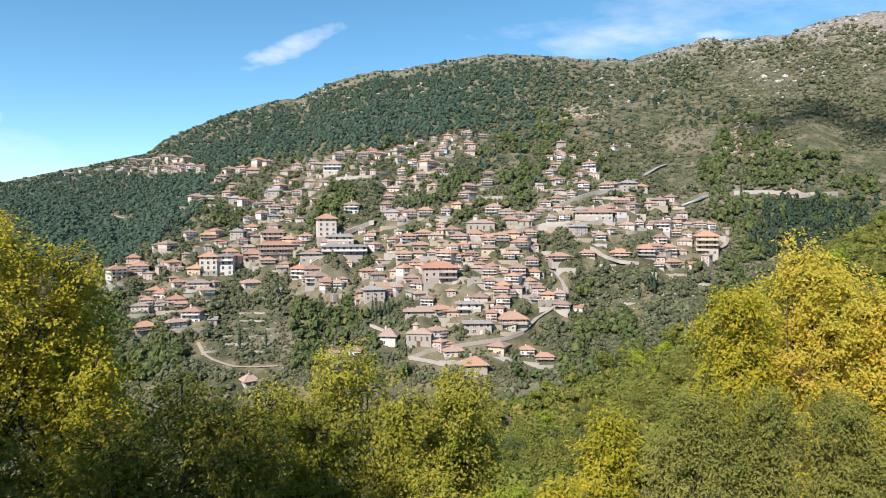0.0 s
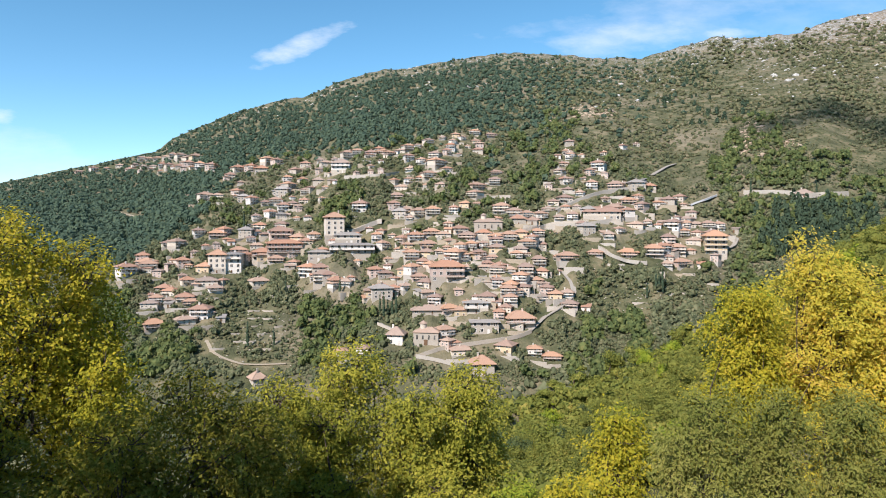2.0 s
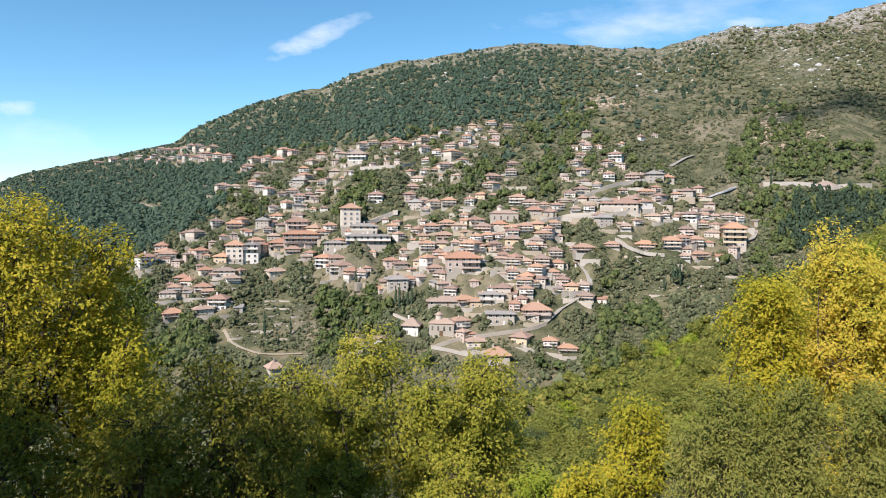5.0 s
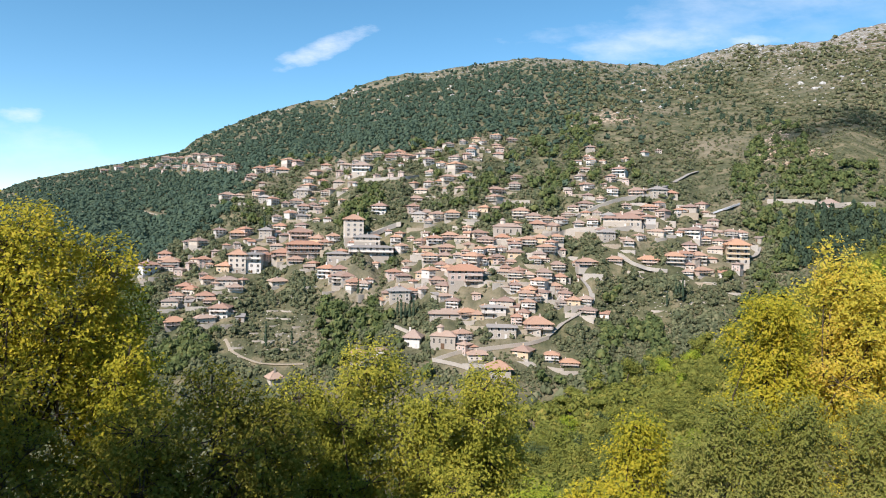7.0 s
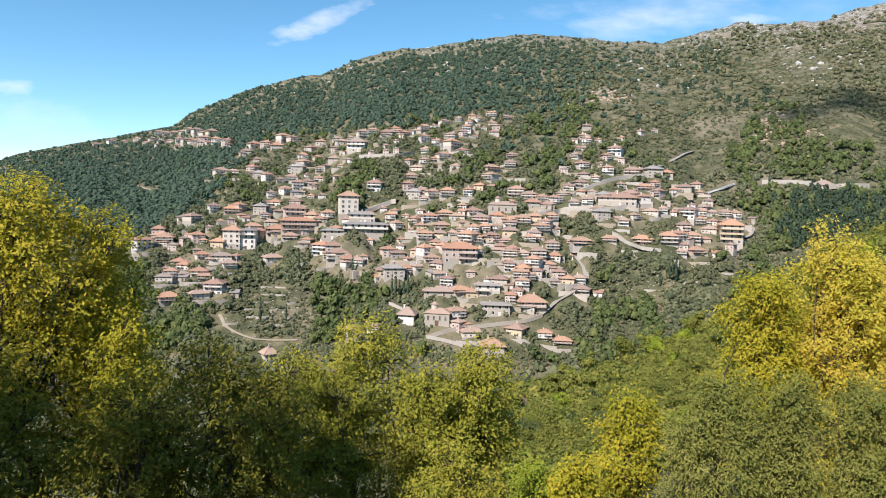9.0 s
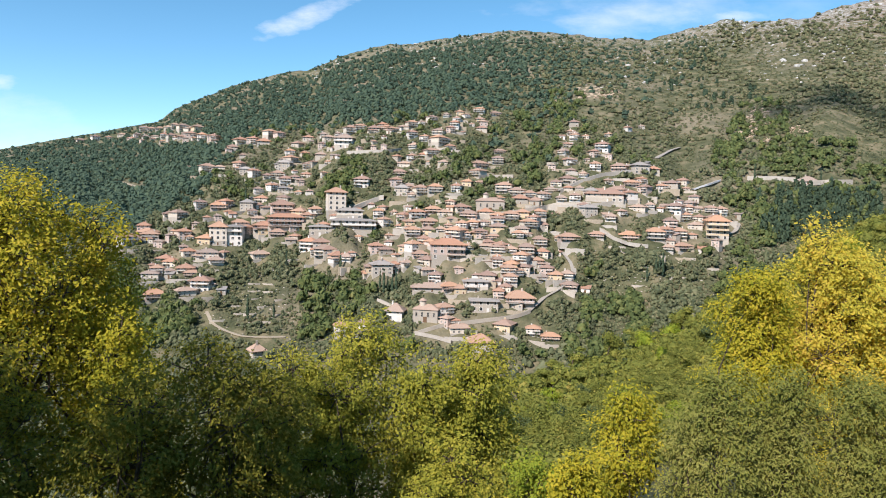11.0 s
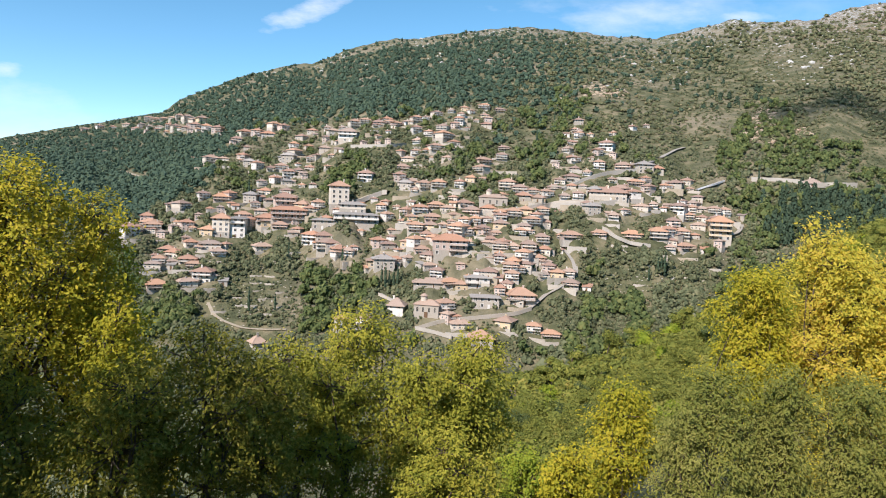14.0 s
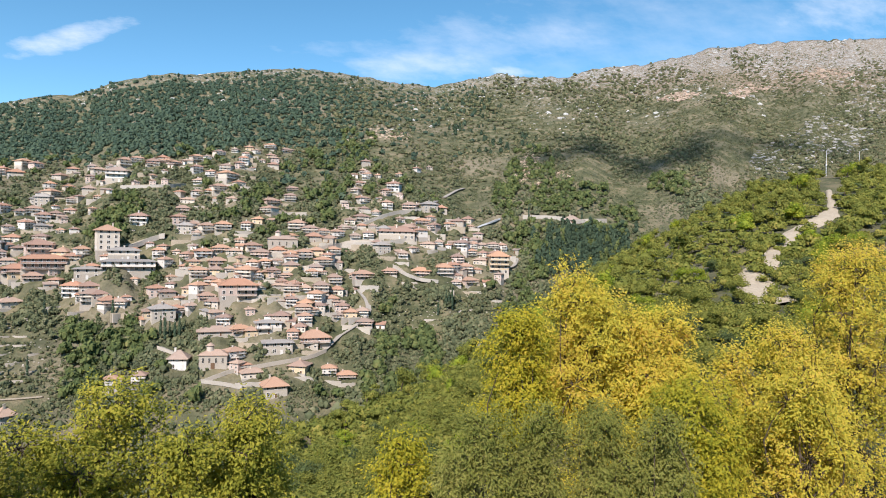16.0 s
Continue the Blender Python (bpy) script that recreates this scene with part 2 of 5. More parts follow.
def build_ground():
    th = np.concatenate([np.arange(-180, -50, 5.0), np.arange(-50, 60, 0.28), np.arange(60, 180, 5.0)])
    t = np.radians(th)
    c = np.maximum(np.cos(t), 0.42)
    u = np.clip(np.tan(np.clip(t, -1.1, 1.1)), -1.3, 1.6)
    behind = np.clip((np.abs(th) - 75) / 30, 0, 1)
    rows = []

    def row(y, z):
        r = y / c
        rows.append(np.stack([np.sin(t) * r, np.cos(t) * r, z], -1))
    yc = spur_far(u)
    for k in np.linspace(0, 1, 70)[1:]:
        y = yc * k ** 1.8
        r = y / c
        z = near_height(u * y, y) * (1 - behind) + behind * (-1.65 + 0.22 * np.maximum(r - 4, 0))
        row(y, z)
    zc = rows[-1][:, 2]
    zf = FOOT * slope_depth(u, np.zeros_like(u))
    yf = slope_depth(u, np.zeros_like(u))
    for k in np.linspace(0, 1, 14)[1:-1]:
        y = yc + (yf - yc) * k
        dip = -30 * np.sin(k * math.pi) ** 0.7
        row(y, (zc * (1 - k) + zf * k + dip) * (1 - behind) + behind * (zc + 60 * k))
    for s in np.linspace(0, 1, 170):
        v = FOOT + (skyline(u) - FOOT) * s
        y = slope_depth(u, np.full_like(u, s))
        ragged = 1 + 0.03 * fbm(u * 55, np.full_like(u, s) * 3, 8, 4, 0.6) * np.clip((s - 0.93) * 14, 0, 1)
        row(y, v * y * ragged * (1 - behind) + behind * (zc + 60 + 120 * s))
    ztop = rows[-1][:, 2]
    ytop = slope_depth(u, np.ones_like(u))
    for k in np.linspace(0, 1, 10)[1:]:
        row(ytop + (4700 * c - ytop) * k ** 1.5, ztop * (1 - k) ** 2 - 60 * k)
    pts = np.stack(rows)                                     # rows x columns
    nr, nc = pts.shape[:2]
    verts = np.concatenate([[[0, 0, -1.65]], pts.reshape(-1, 3)])
    i, j = np.meshgrid(np.arange(nr - 1), np.arange(nc), indexing="ij")
    jn = (j + 1) % nc
    quads = np.stack([1 + i * nc + j, 1 + (i + 1) * nc + j, 1 + (i + 1) * nc + jn, 1 + i * nc + jn], -1).reshape(-1, 4)[:, ::-1]
    hub = np.arange(0, nc - nc % 2, 2)
    fan = np.stack([np.zeros_like(hub), 1 + hub, 1 + (hub + 1) % nc, 1 + (hub + 2) % nc], -1)[:, ::-1]
    ob = mesh_object("ground", verts, np.concatenate([quads, fan]), EARTH)
    return tagged(ob, "dry grassy and rocky mountain slopes round a valley", "ground", kind="structure")


ground = build_ground()

# ---- materials of the things ----
PLASTER_CREAM = weathered("plaster_cream", (0.684, 0.621, 0.531), (0.513, 0.450, 0.369), 0.5, 0.9, 0.2, 0.14)
PLASTER_WHITE = weathered("plaster_white", (0.738, 0.711, 0.666), (0.576, 0.540, 0.486), 0.5, 0.9, 0.2, 0.1)
PLASTER_PINK = weathered("plaster_pink", (0.612, 0.495, 0.432), (0.477, 0.369, 0.315), 0.5, 0.9, 0.2, 0.14)
PLASTER_OCHRE = weathered("plaster_ochre", (0.66, 0.53, 0.36), (0.5, 0.39, 0.26), 0.5, 0.9, 0.2, 0.12)
PLASTER_BROWN = weathered("plaster_brown", (0.42, 0.28, 0.22), (0.3, 0.19, 0.15), 0.5, 0.9, 0.2, 0.1)
STONE_WALL = weathered("rubble_stone", (0.52, 0.47, 0.4), (0.33, 0.295, 0.25), 1.1, 0.95, 0.8, 0.15)
CONCRETE = weathered("concrete", (0.5, 0.465, 0.41), (0.33, 0.3, 0.26), 0.35, 0.9, 0.3)
ASPHALT = weathered("worn_lane", (0.36, 0.335, 0.295), (0.23, 0.21, 0.185), 0.25, 0.95, 0.3)
DIRT = weathered("pale_dirt", (0.46, 0.4, 0.31), (0.3, 0.245, 0.175), 0.3, 0.98, 0.6)
WOOD = weathered("dark_timber", (0.2, 0.12, 0.07), (0.1, 0.06, 0.035), 2.0, 0.7, 0.3)
PAINTED = weathered("white_joinery", (0.72, 0.7, 0.66), (0.55, 0.53, 0.5), 2.0, 0.6, 0.1)
METAL = weathered("galvanised_steel", (0.62, 0.63, 0.64), (0.5, 0.51, 0.52), 3.0, 0.45, 0.1)
BARK = weathered("bark", (0.13, 0.1, 0.07), (0.06, 0.046, 0.032), 4.0, 0.95, 0.8)


def tile_material(name, light, dark):
    m, n, l, b = material(name, 0.85, 0.25)
    pos = n.new("ShaderNodeTexCoord").outputs["Object"]
    patch, fine = noise_tex(n, l, pos, 0.4, 5), noise_tex(n, l, pos, 5.0, 4)
    col = blend(n, l, patch, dark, light)
    col = blend(n, l, 0.4, col, ramp(n, l, fine, [(0.3, tuple(x * 0.55 for x in dark)), (0.7, light)]))
    info, hsv, mr = n.new("ShaderNodeObjectInfo"), n.new("ShaderNodeHueSaturation"), n.new("ShaderNodeMapRange")
    mr.inputs["To Min"].default_value, mr.inputs["To Max"].default_value = 0.7, 1.1
    l.new(info.outputs["Random"], mr.inputs["Value"])
    l.new(mr.outputs[0], hsv.inputs["Value"])
    l.new(mr.outputs[0], hsv.inputs["Saturation"])
    l.new(col, hsv.inputs["Color"])
    l.new(hsv.outputs[0], b.inputs["Base Color"])
    bumped(n, l, b, fine, 0.6, 0.12)
    return m


TILE_RED = tile_material("terracotta_tile", (0.46, 0.275, 0.195), (0.33, 0.195, 0.14))
TILE_ORANGE = tile_material("orange_tile", (0.51, 0.32, 0.22), (0.4, 0.245, 0.17))
TILE_BROWN = tile_material("faded_tile", (0.5, 0.37, 0.29), (0.34, 0.24, 0.185))
TILE_GREY = tile_material("stone_slate", (0.42, 0.39, 0.36), (0.27, 0.25, 0.23))
gm, gn, gl, GB = material("window_glass", 0.12, 0.5)
GB.inputs["Base Color"].default_value = (0.02, 0.024, 0.028, 1)
GLASS = gm
LENS, _, _, LB = material("lamp_glass", 0.2, 0.5)
LB.inputs["Base Color"].default_value = (0.8, 0.8, 0.78, 1)

# ---- mesh helpers ----
def box(bm, x0, x1, y0, y1, z0, z1, mat=0):
    vs = [bm.verts.new((x, y, z)) for x in (x0, x1) for y in (y0, y1) for z in (z0, z1)]
    for f in ((0, 1, 3, 2), (4, 6, 7, 5), (0, 4, 5, 1), (2, 3, 7, 6), (0, 2, 6, 4), (1, 5, 7, 3)):
        bm.faces.new([vs[i] for i in f]).material_index = mat


def part(name, bm, mats, parent, label=""):
    """One mesh object under a thing or a part."""
    me = bpy.data.meshes.new(name)
    bmesh.ops.recalc_face_normals(bm, faces=bm.faces)
    bm.to_mesh(me)
    bm.free()
    for m in (mats if isinstance(mats, (list, tuple)) else [mats]):
        me.materials.append(m)
    ob = new(name, me)
    ob.parent = parent
    return tagged(ob, label) if label else ob


def twin(ob, x, y, z, rz=0.0):
    """The same part again at another place on its thing."""
    o = ob.copy()
    scene.collection.objects.link(o)
    o.matrix_basis = pose(x, y, z, 0, 0, rz)
    return o


def hip_roof(w, d, z, rise, over=0.9, thick=0.22):
    bm = bmesh.new()
    x0, x1, y0, y1 = -w / 2 - over, w / 2 + over, -over, d + over
    drop = over * rise / (min(w, d) / 2)
    half = min(x1 - x0, y1 - y0) / 2
    ra, rb = ((x0 + half, (y0 + y1) / 2), (x1 - half, (y0 + y1) / 2)) if x1 - x0 > y1 - y0 else (((x0 + x1) / 2, y0 + half), ((x0 + x1) / 2, y1 - half))
    zb, zt = z - drop, z + rise
    low = [bm.verts.new((x, y, zb - thick)) for x, y in ((x0, y0), (x1, y0), (x1, y1), (x0, y1))]
    mid = [bm.verts.new((x, y, zb)) for x, y in ((x0, y0), (x1, y0), (x1, y1), (x0, y1))]
    a, b = bm.verts.new((*ra, zt)), bm.verts.new((*rb, zt))
    bm.faces.new(low[::-1])
    for i in range(4):
        bm.faces.new((low[i], low[(i + 1) % 4], mid[(i + 1) % 4], mid[i]))
    if x1 - x0 > y1 - y0:
        fs = ((0, 1, b, a), (1, 2, b), (2, 3, a, b), (3, 0, a))
    else:
        fs = ((0, 1, a), (1, 2, b, a), (2, 3, b), (3, 0, a, b))
    for f in fs:
        bm.faces.new([mid[i] if isinstance(i, int) else i for i in f])
    # ridge and hip caps
    for p, q in [(a.co, b.co)] + [(mid[i].co, e.co) for i, e in zip(range(4), (a, b, b, a) if x1 - x0 > y1 - y0 else (a, a, b, b))]:
        p, q = Vector(p), Vector(q)
        side = (q - p).cross(Vector((0, 0, 1)))
        side = side.normalized() * 0.14 if side.length > 1e-4 else Vector((0.14, 0, 0))
        v = [bm.verts.new(c) for c in (p - side, p + Vector((0, 0, 0.14)), p + side, q - side, q + Vector((0, 0, 0.14)), q + side)]
        bm.faces.new((v[0], v[1], v[4], v[3]))
        bm.faces.new((v[1], v[2], v[5], v[4]))
    return bm


def window_mesh(w, h):
    """A window in one piece: a proud surround, two sashes set back in it, a sill."""
    bm = bmesh.new()
    xs = (-w / 2 - 0.1, -w / 2 + 0.09, -0.05, 0.05, w / 2 - 0.09, w / 2 + 0.1)
    zs = (-0.1, 0.1, h - 0.1, h + 0.06)
    g = [[bm.verts.new((x, -0.09, z)) for z in zs] for x in xs]
    for i in range(5):
        for j in range(3):
            vs = (g[i][j], g[i + 1][j], g[i + 1][j + 1], g[i][j + 1])
            if j == 1 and i in (1, 3):
                deep = [bm.verts.new((v.co.x, -0.01, v.co.z)) for v in vs]
                for k in range(4):
                    bm.faces.new((vs[k], vs[(k + 1) % 4], deep[(k + 1) % 4], deep[k]))
                bm.faces.new(deep).material_index = 1
            else:
                bm.faces.new(vs)
    edge = [g[i][0] for i in range(6)] + [g[5][j] for j in (1, 2, 3)] + [g[i][3] for i in (4, 3, 2, 1, 0)] + [g[0][j] for j in (2, 1)]
    wall_ = [bm.verts.new((v.co.x, 0.05, v.co.z)) for v in edge]
    for k in range(len(edge)):
        bm.faces.new((edge[k], edge[(k + 1) % len(edge)], wall_[(k + 1) % len(edge)], wall_[k]))
    return bm


def house(w, d, storeys, wall, tile, joinery, seed, balconies=True, lower_stone=True, rise=2.5, label="", kind="house"):
    """A village house, its front towards -y, its front door's sill at the origin."""
    rng = random.Random(seed)
    h = 2.75 * storeys
    e = new(kind)
    bm = bmesh.new()
    box(bm, -w / 2, w / 2, 0, d, 2.75 if lower_stone else 0, h)
    part("wall", bm, wall, e)
    bm = bmesh.new()
    box(bm, -w / 2 - 0.06, w / 2 + 0.06, -0.06, d, -5.5, 2.75 if lower_stone else 0.0)
    part("basement", bm, STONE_WALL if lower_stone else CONCRETE, e, "rough stone ground storey" if lower_stone else "bare concrete footing")
    part("roof", hip_roof(w, d, h, rise), tile, e)
    win = None
    n = max(2, round(w / 3.3))
    for s in range(storeys):
        wide = rng.random() < 0.75 and balconies and s > 0
        for i in range(n):
            x = -w / 2 + (i + 0.5) * w / n
            if s == 0 and i == n // 2:
                b = bmesh.new()
                box(b, -0.55, 0.55, -0.1, 0.05, 0, 2.15, 0)
                box(b, -0.42, 0.42, -0.13, 0.0, 0.15, 1.95, 1)
                dr = part("door", b, [PAINTED, joinery], e)
                dr.matrix_basis = pose(x, -0.06, 0)
                continue
            if s == 0 and rng.random() < 0.35:
                continue
            y = -0.06 if s == 0 and lower_stone else 0
            if win is None:
                win = part("window", window_mesh(1.3, 1.65), [PAINTED, GLASS, joinery], e)
                win.matrix_basis = pose(x, y, s * 2.75 + 0.85)
            else:
                twin(win, x, y, s * 2.75 + 0.85)
        for side in (-1, 1):
            for yy in (d * 0.3, d * 0.7):
                if s > 0 and rng.random() < 0.18 and win is not None:
                    twin(win, side * w / 2, yy, s * 2.75 + 0.85, side * 90)
        if wide:
            x0, x1 = -w / 2, w / 2
            if rng.random() < 0.5:
                x0, x1 = (x0, x0 + w * 0.55) if rng.random() < 0.5 else (x1 - w * 0.55, x1)
            b = bmesh.new()
            box(b, x0, x1, -1.7, -0.01, s * 2.75 - 0.18, s * 2.75)
            bal = part("balcony", b, CONCRETE, e)
            b = bmesh.new()
            box(b, x0, x1, -1.7, -1.64, s * 2.75 + 0.92, s * 2.75 + 1.0)
            k = int((x1 - x0) / 0.45)
            for i in range(k + 1):
                xx = x0 + 0.03 + (x1 - x0 - 0.06) * i / k
                box(b, xx - 0.025, xx + 0.025, -1.69, -1.65, s * 2.75, s * 2.75 + 0.94)
            part("railing", b, rng.choice([WOOD, PAINTED, METAL]), bal)
            if s == storeys - 1:
                for px in (x0 + 0.1, x1 - 0.1):
                    b = bmesh.new()
                    box(b, px - 0.09, px + 0.09, -1.65, -1.47, s * 2.75, h - 0.1)
                    part("post", b, WOOD, bal)
    b = bmesh.new()
    cx, cy = rng.uniform(-w * 0.25, w * 0.25), d * rng.uniform(0.35, 0.65)
    box(b, cx - 0.35, cx + 0.35, cy - 0.3, cy + 0.3, h + 0.4, h + rise + 0.9)
    box(b, cx - 0.45, cx + 0.45, cy - 0.4, cy + 0.4, h + rise + 0.9, h + rise + 1.05)
    part("chimney", b, wall, e)
    return tagged(e, label, kind, "village %ss" % kind)


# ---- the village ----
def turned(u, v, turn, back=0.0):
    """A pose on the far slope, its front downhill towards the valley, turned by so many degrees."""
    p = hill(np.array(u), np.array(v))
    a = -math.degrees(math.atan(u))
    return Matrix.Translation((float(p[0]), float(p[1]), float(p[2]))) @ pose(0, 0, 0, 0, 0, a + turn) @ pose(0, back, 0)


KINDS = [
    house(9.5, 8.5, 2, PLASTER_CREAM, TILE_RED, WOOD, 1, lower_stone=False, label="two-storey cream plastered house with terracotta hip roof"),
    house(11, 9, 3, PLASTER_CREAM, TILE_ORANGE, WOOD, 2, label="three-storey cream house with balconies and orange tile roof"),
    house(8.5, 8, 3, PLASTER_WHITE, TILE_RED, WOOD, 3, lower_stone=False, label="tall white plastered house with terracotta roof on a slope"),
    house(10, 8.5, 2, STONE_WALL, TILE_BROWN, WOOD, 4, False, label="old rubble stone house with faded tile roof"),
    house(12, 9, 2, PLASTER_PINK, TILE_ORANGE, WOOD, 5, lower_stone=False, label="wide pinkish plastered house with orange tile roof"),
    house(9, 9, 3, PLASTER_PINK, TILE_RED, WOOD, 6, lower_stone=False, label="three-storey pale pink house with red tile roof"),
    house(8, 7.5, 2, PLASTER_WHITE, TILE_BROWN, PAINTED, 7, lower_stone=False, label="small white house with faded brown tile roof"),
    house(10.5, 9, 3, PLASTER_WHITE, TILE_ORANGE, WOOD, 8, lower_stone=False, label="white apartment house with balconies and orange roof"),
    house(9, 8, 2, STONE_WALL, TILE_RED, WOOD, 9, label="grey stone house with timber balcony and red roof"),
    house(13, 9, 2, PLASTER_CREAM, TILE_BROWN, WOOD, 10, lower_stone=False, label="long cream house with faded tile roof on a terrace"),
    house(8, 8, 2, PLASTER_OCHRE, TILE_ORANGE, WOOD, 11, lower_stone=False, label="small ochre plastered house with orange tile roof"),
    house(10, 8, 3, STONE_WALL, TILE_GREY, WOOD, 12, False, label="three-storey stone mansion with slate roof"),
]
KIND_ODDS = [6, 6, 5, 2, 5, 5, 4, 5, 2, 4, 3, 1]
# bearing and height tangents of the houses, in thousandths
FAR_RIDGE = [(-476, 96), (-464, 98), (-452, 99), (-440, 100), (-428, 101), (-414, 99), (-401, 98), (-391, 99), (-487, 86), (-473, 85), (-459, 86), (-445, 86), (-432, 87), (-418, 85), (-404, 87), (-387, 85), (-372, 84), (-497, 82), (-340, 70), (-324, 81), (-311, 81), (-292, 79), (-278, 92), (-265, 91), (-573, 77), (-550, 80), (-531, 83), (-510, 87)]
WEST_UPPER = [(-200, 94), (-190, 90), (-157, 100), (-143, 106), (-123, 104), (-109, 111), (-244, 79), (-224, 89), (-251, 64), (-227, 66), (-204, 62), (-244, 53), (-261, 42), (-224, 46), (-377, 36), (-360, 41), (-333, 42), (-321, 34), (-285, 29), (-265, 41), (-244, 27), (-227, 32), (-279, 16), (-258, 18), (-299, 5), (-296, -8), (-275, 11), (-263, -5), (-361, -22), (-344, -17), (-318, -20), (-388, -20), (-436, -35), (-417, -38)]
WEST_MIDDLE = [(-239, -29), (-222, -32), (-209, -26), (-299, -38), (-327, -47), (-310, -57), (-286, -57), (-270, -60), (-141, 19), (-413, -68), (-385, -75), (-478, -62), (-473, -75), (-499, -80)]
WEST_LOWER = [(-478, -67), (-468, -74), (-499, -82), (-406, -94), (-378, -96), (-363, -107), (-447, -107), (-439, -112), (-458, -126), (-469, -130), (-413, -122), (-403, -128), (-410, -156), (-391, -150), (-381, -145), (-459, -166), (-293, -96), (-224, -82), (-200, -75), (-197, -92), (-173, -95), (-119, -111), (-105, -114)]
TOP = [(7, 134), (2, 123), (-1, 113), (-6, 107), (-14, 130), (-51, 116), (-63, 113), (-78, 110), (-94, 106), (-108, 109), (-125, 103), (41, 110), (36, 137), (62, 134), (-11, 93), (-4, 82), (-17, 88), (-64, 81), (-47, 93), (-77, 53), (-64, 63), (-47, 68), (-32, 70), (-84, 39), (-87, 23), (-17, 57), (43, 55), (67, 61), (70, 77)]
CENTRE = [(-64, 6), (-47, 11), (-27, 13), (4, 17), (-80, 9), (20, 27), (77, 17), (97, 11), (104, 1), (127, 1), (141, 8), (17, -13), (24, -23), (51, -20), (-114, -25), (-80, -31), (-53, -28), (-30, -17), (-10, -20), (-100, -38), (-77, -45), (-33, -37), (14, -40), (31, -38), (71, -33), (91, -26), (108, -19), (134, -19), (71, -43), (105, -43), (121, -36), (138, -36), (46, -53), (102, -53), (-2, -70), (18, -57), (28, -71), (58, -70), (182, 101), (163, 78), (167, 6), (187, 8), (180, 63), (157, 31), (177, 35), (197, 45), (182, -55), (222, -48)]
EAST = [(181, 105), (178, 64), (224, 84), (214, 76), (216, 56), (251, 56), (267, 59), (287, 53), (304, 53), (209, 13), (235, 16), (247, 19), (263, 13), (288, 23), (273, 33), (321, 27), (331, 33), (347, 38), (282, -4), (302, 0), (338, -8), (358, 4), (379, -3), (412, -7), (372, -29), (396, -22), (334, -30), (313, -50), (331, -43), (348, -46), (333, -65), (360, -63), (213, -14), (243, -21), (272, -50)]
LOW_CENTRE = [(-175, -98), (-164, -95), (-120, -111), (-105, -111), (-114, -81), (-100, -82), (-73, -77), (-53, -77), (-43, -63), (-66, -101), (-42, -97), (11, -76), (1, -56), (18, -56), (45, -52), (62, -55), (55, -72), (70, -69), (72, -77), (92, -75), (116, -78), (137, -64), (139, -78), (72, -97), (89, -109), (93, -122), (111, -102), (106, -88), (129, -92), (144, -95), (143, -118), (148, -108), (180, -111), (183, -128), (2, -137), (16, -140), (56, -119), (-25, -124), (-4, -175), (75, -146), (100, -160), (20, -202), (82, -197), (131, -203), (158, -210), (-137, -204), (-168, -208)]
house_spots = []
pick = random.Random(42)
used = set()


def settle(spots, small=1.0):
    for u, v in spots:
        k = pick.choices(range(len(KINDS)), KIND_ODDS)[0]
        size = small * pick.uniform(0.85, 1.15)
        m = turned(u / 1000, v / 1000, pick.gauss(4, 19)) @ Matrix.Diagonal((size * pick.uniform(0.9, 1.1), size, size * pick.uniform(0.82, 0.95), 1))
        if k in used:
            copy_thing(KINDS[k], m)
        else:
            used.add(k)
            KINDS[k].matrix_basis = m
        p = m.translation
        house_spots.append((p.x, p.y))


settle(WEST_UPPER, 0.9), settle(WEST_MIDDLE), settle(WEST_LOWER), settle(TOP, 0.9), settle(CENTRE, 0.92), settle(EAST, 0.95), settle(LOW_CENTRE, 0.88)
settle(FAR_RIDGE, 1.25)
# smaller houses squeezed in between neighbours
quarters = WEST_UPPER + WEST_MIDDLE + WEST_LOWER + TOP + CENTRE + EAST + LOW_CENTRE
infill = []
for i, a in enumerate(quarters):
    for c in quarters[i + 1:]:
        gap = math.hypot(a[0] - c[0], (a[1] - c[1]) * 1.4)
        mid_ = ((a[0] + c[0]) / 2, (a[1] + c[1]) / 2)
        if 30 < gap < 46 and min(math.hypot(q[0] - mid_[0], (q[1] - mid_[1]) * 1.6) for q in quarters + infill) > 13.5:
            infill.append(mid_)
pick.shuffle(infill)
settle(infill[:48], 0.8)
# the close-built quarters: corners in thousandths, the number of houses to add, their size
CLOSE_BUILT = [
    ([(-309, 4), (-256, 79), (-204, 97), (-151, 90), (-185, 50), (-237, -17), (-308, -27)], 13, 0.72),
    ([(-424, -47), (-353, -10), (-237, -26), (-114, -5), (16, 6), (147, -26), (191, -86), (184, -129), (63, -132), (-59, -122), (-130, -102), (-201, -86), (-254, -70), (-361, -99), (-469, -146), (-505, -76)], 36, 0.76),
    ([(-204, 97), (14, 136), (40, 119), (6, 92), (-98, 47), (-168, 89)], 8, 0.72),
    ([(144, 60), (220, 87), (298, 63), (374, 39), (426, -11), (420, -54), (319, -65), (266, -6), (214, 10), (146, 9)], 11, 0.76),
    ([(-85, -136), (114, -114), (184, -129), (100, -210), (22, -221), (-58, -206)], 3, 0.76),
    ([(-511, 75), (-471, 97), (-390, 99), (-354, 82)], 14, 0.95),
]
HAMLET = [(177, 108), (199, 104), (233, 107), (266, 116), (283, 121), (181, 121), (44, 115), (-345, 67), (-324, 60), (-371, 38), (-331, 41), (-429, -34), (-245, -65), (-406, -69), (-384, -16)]


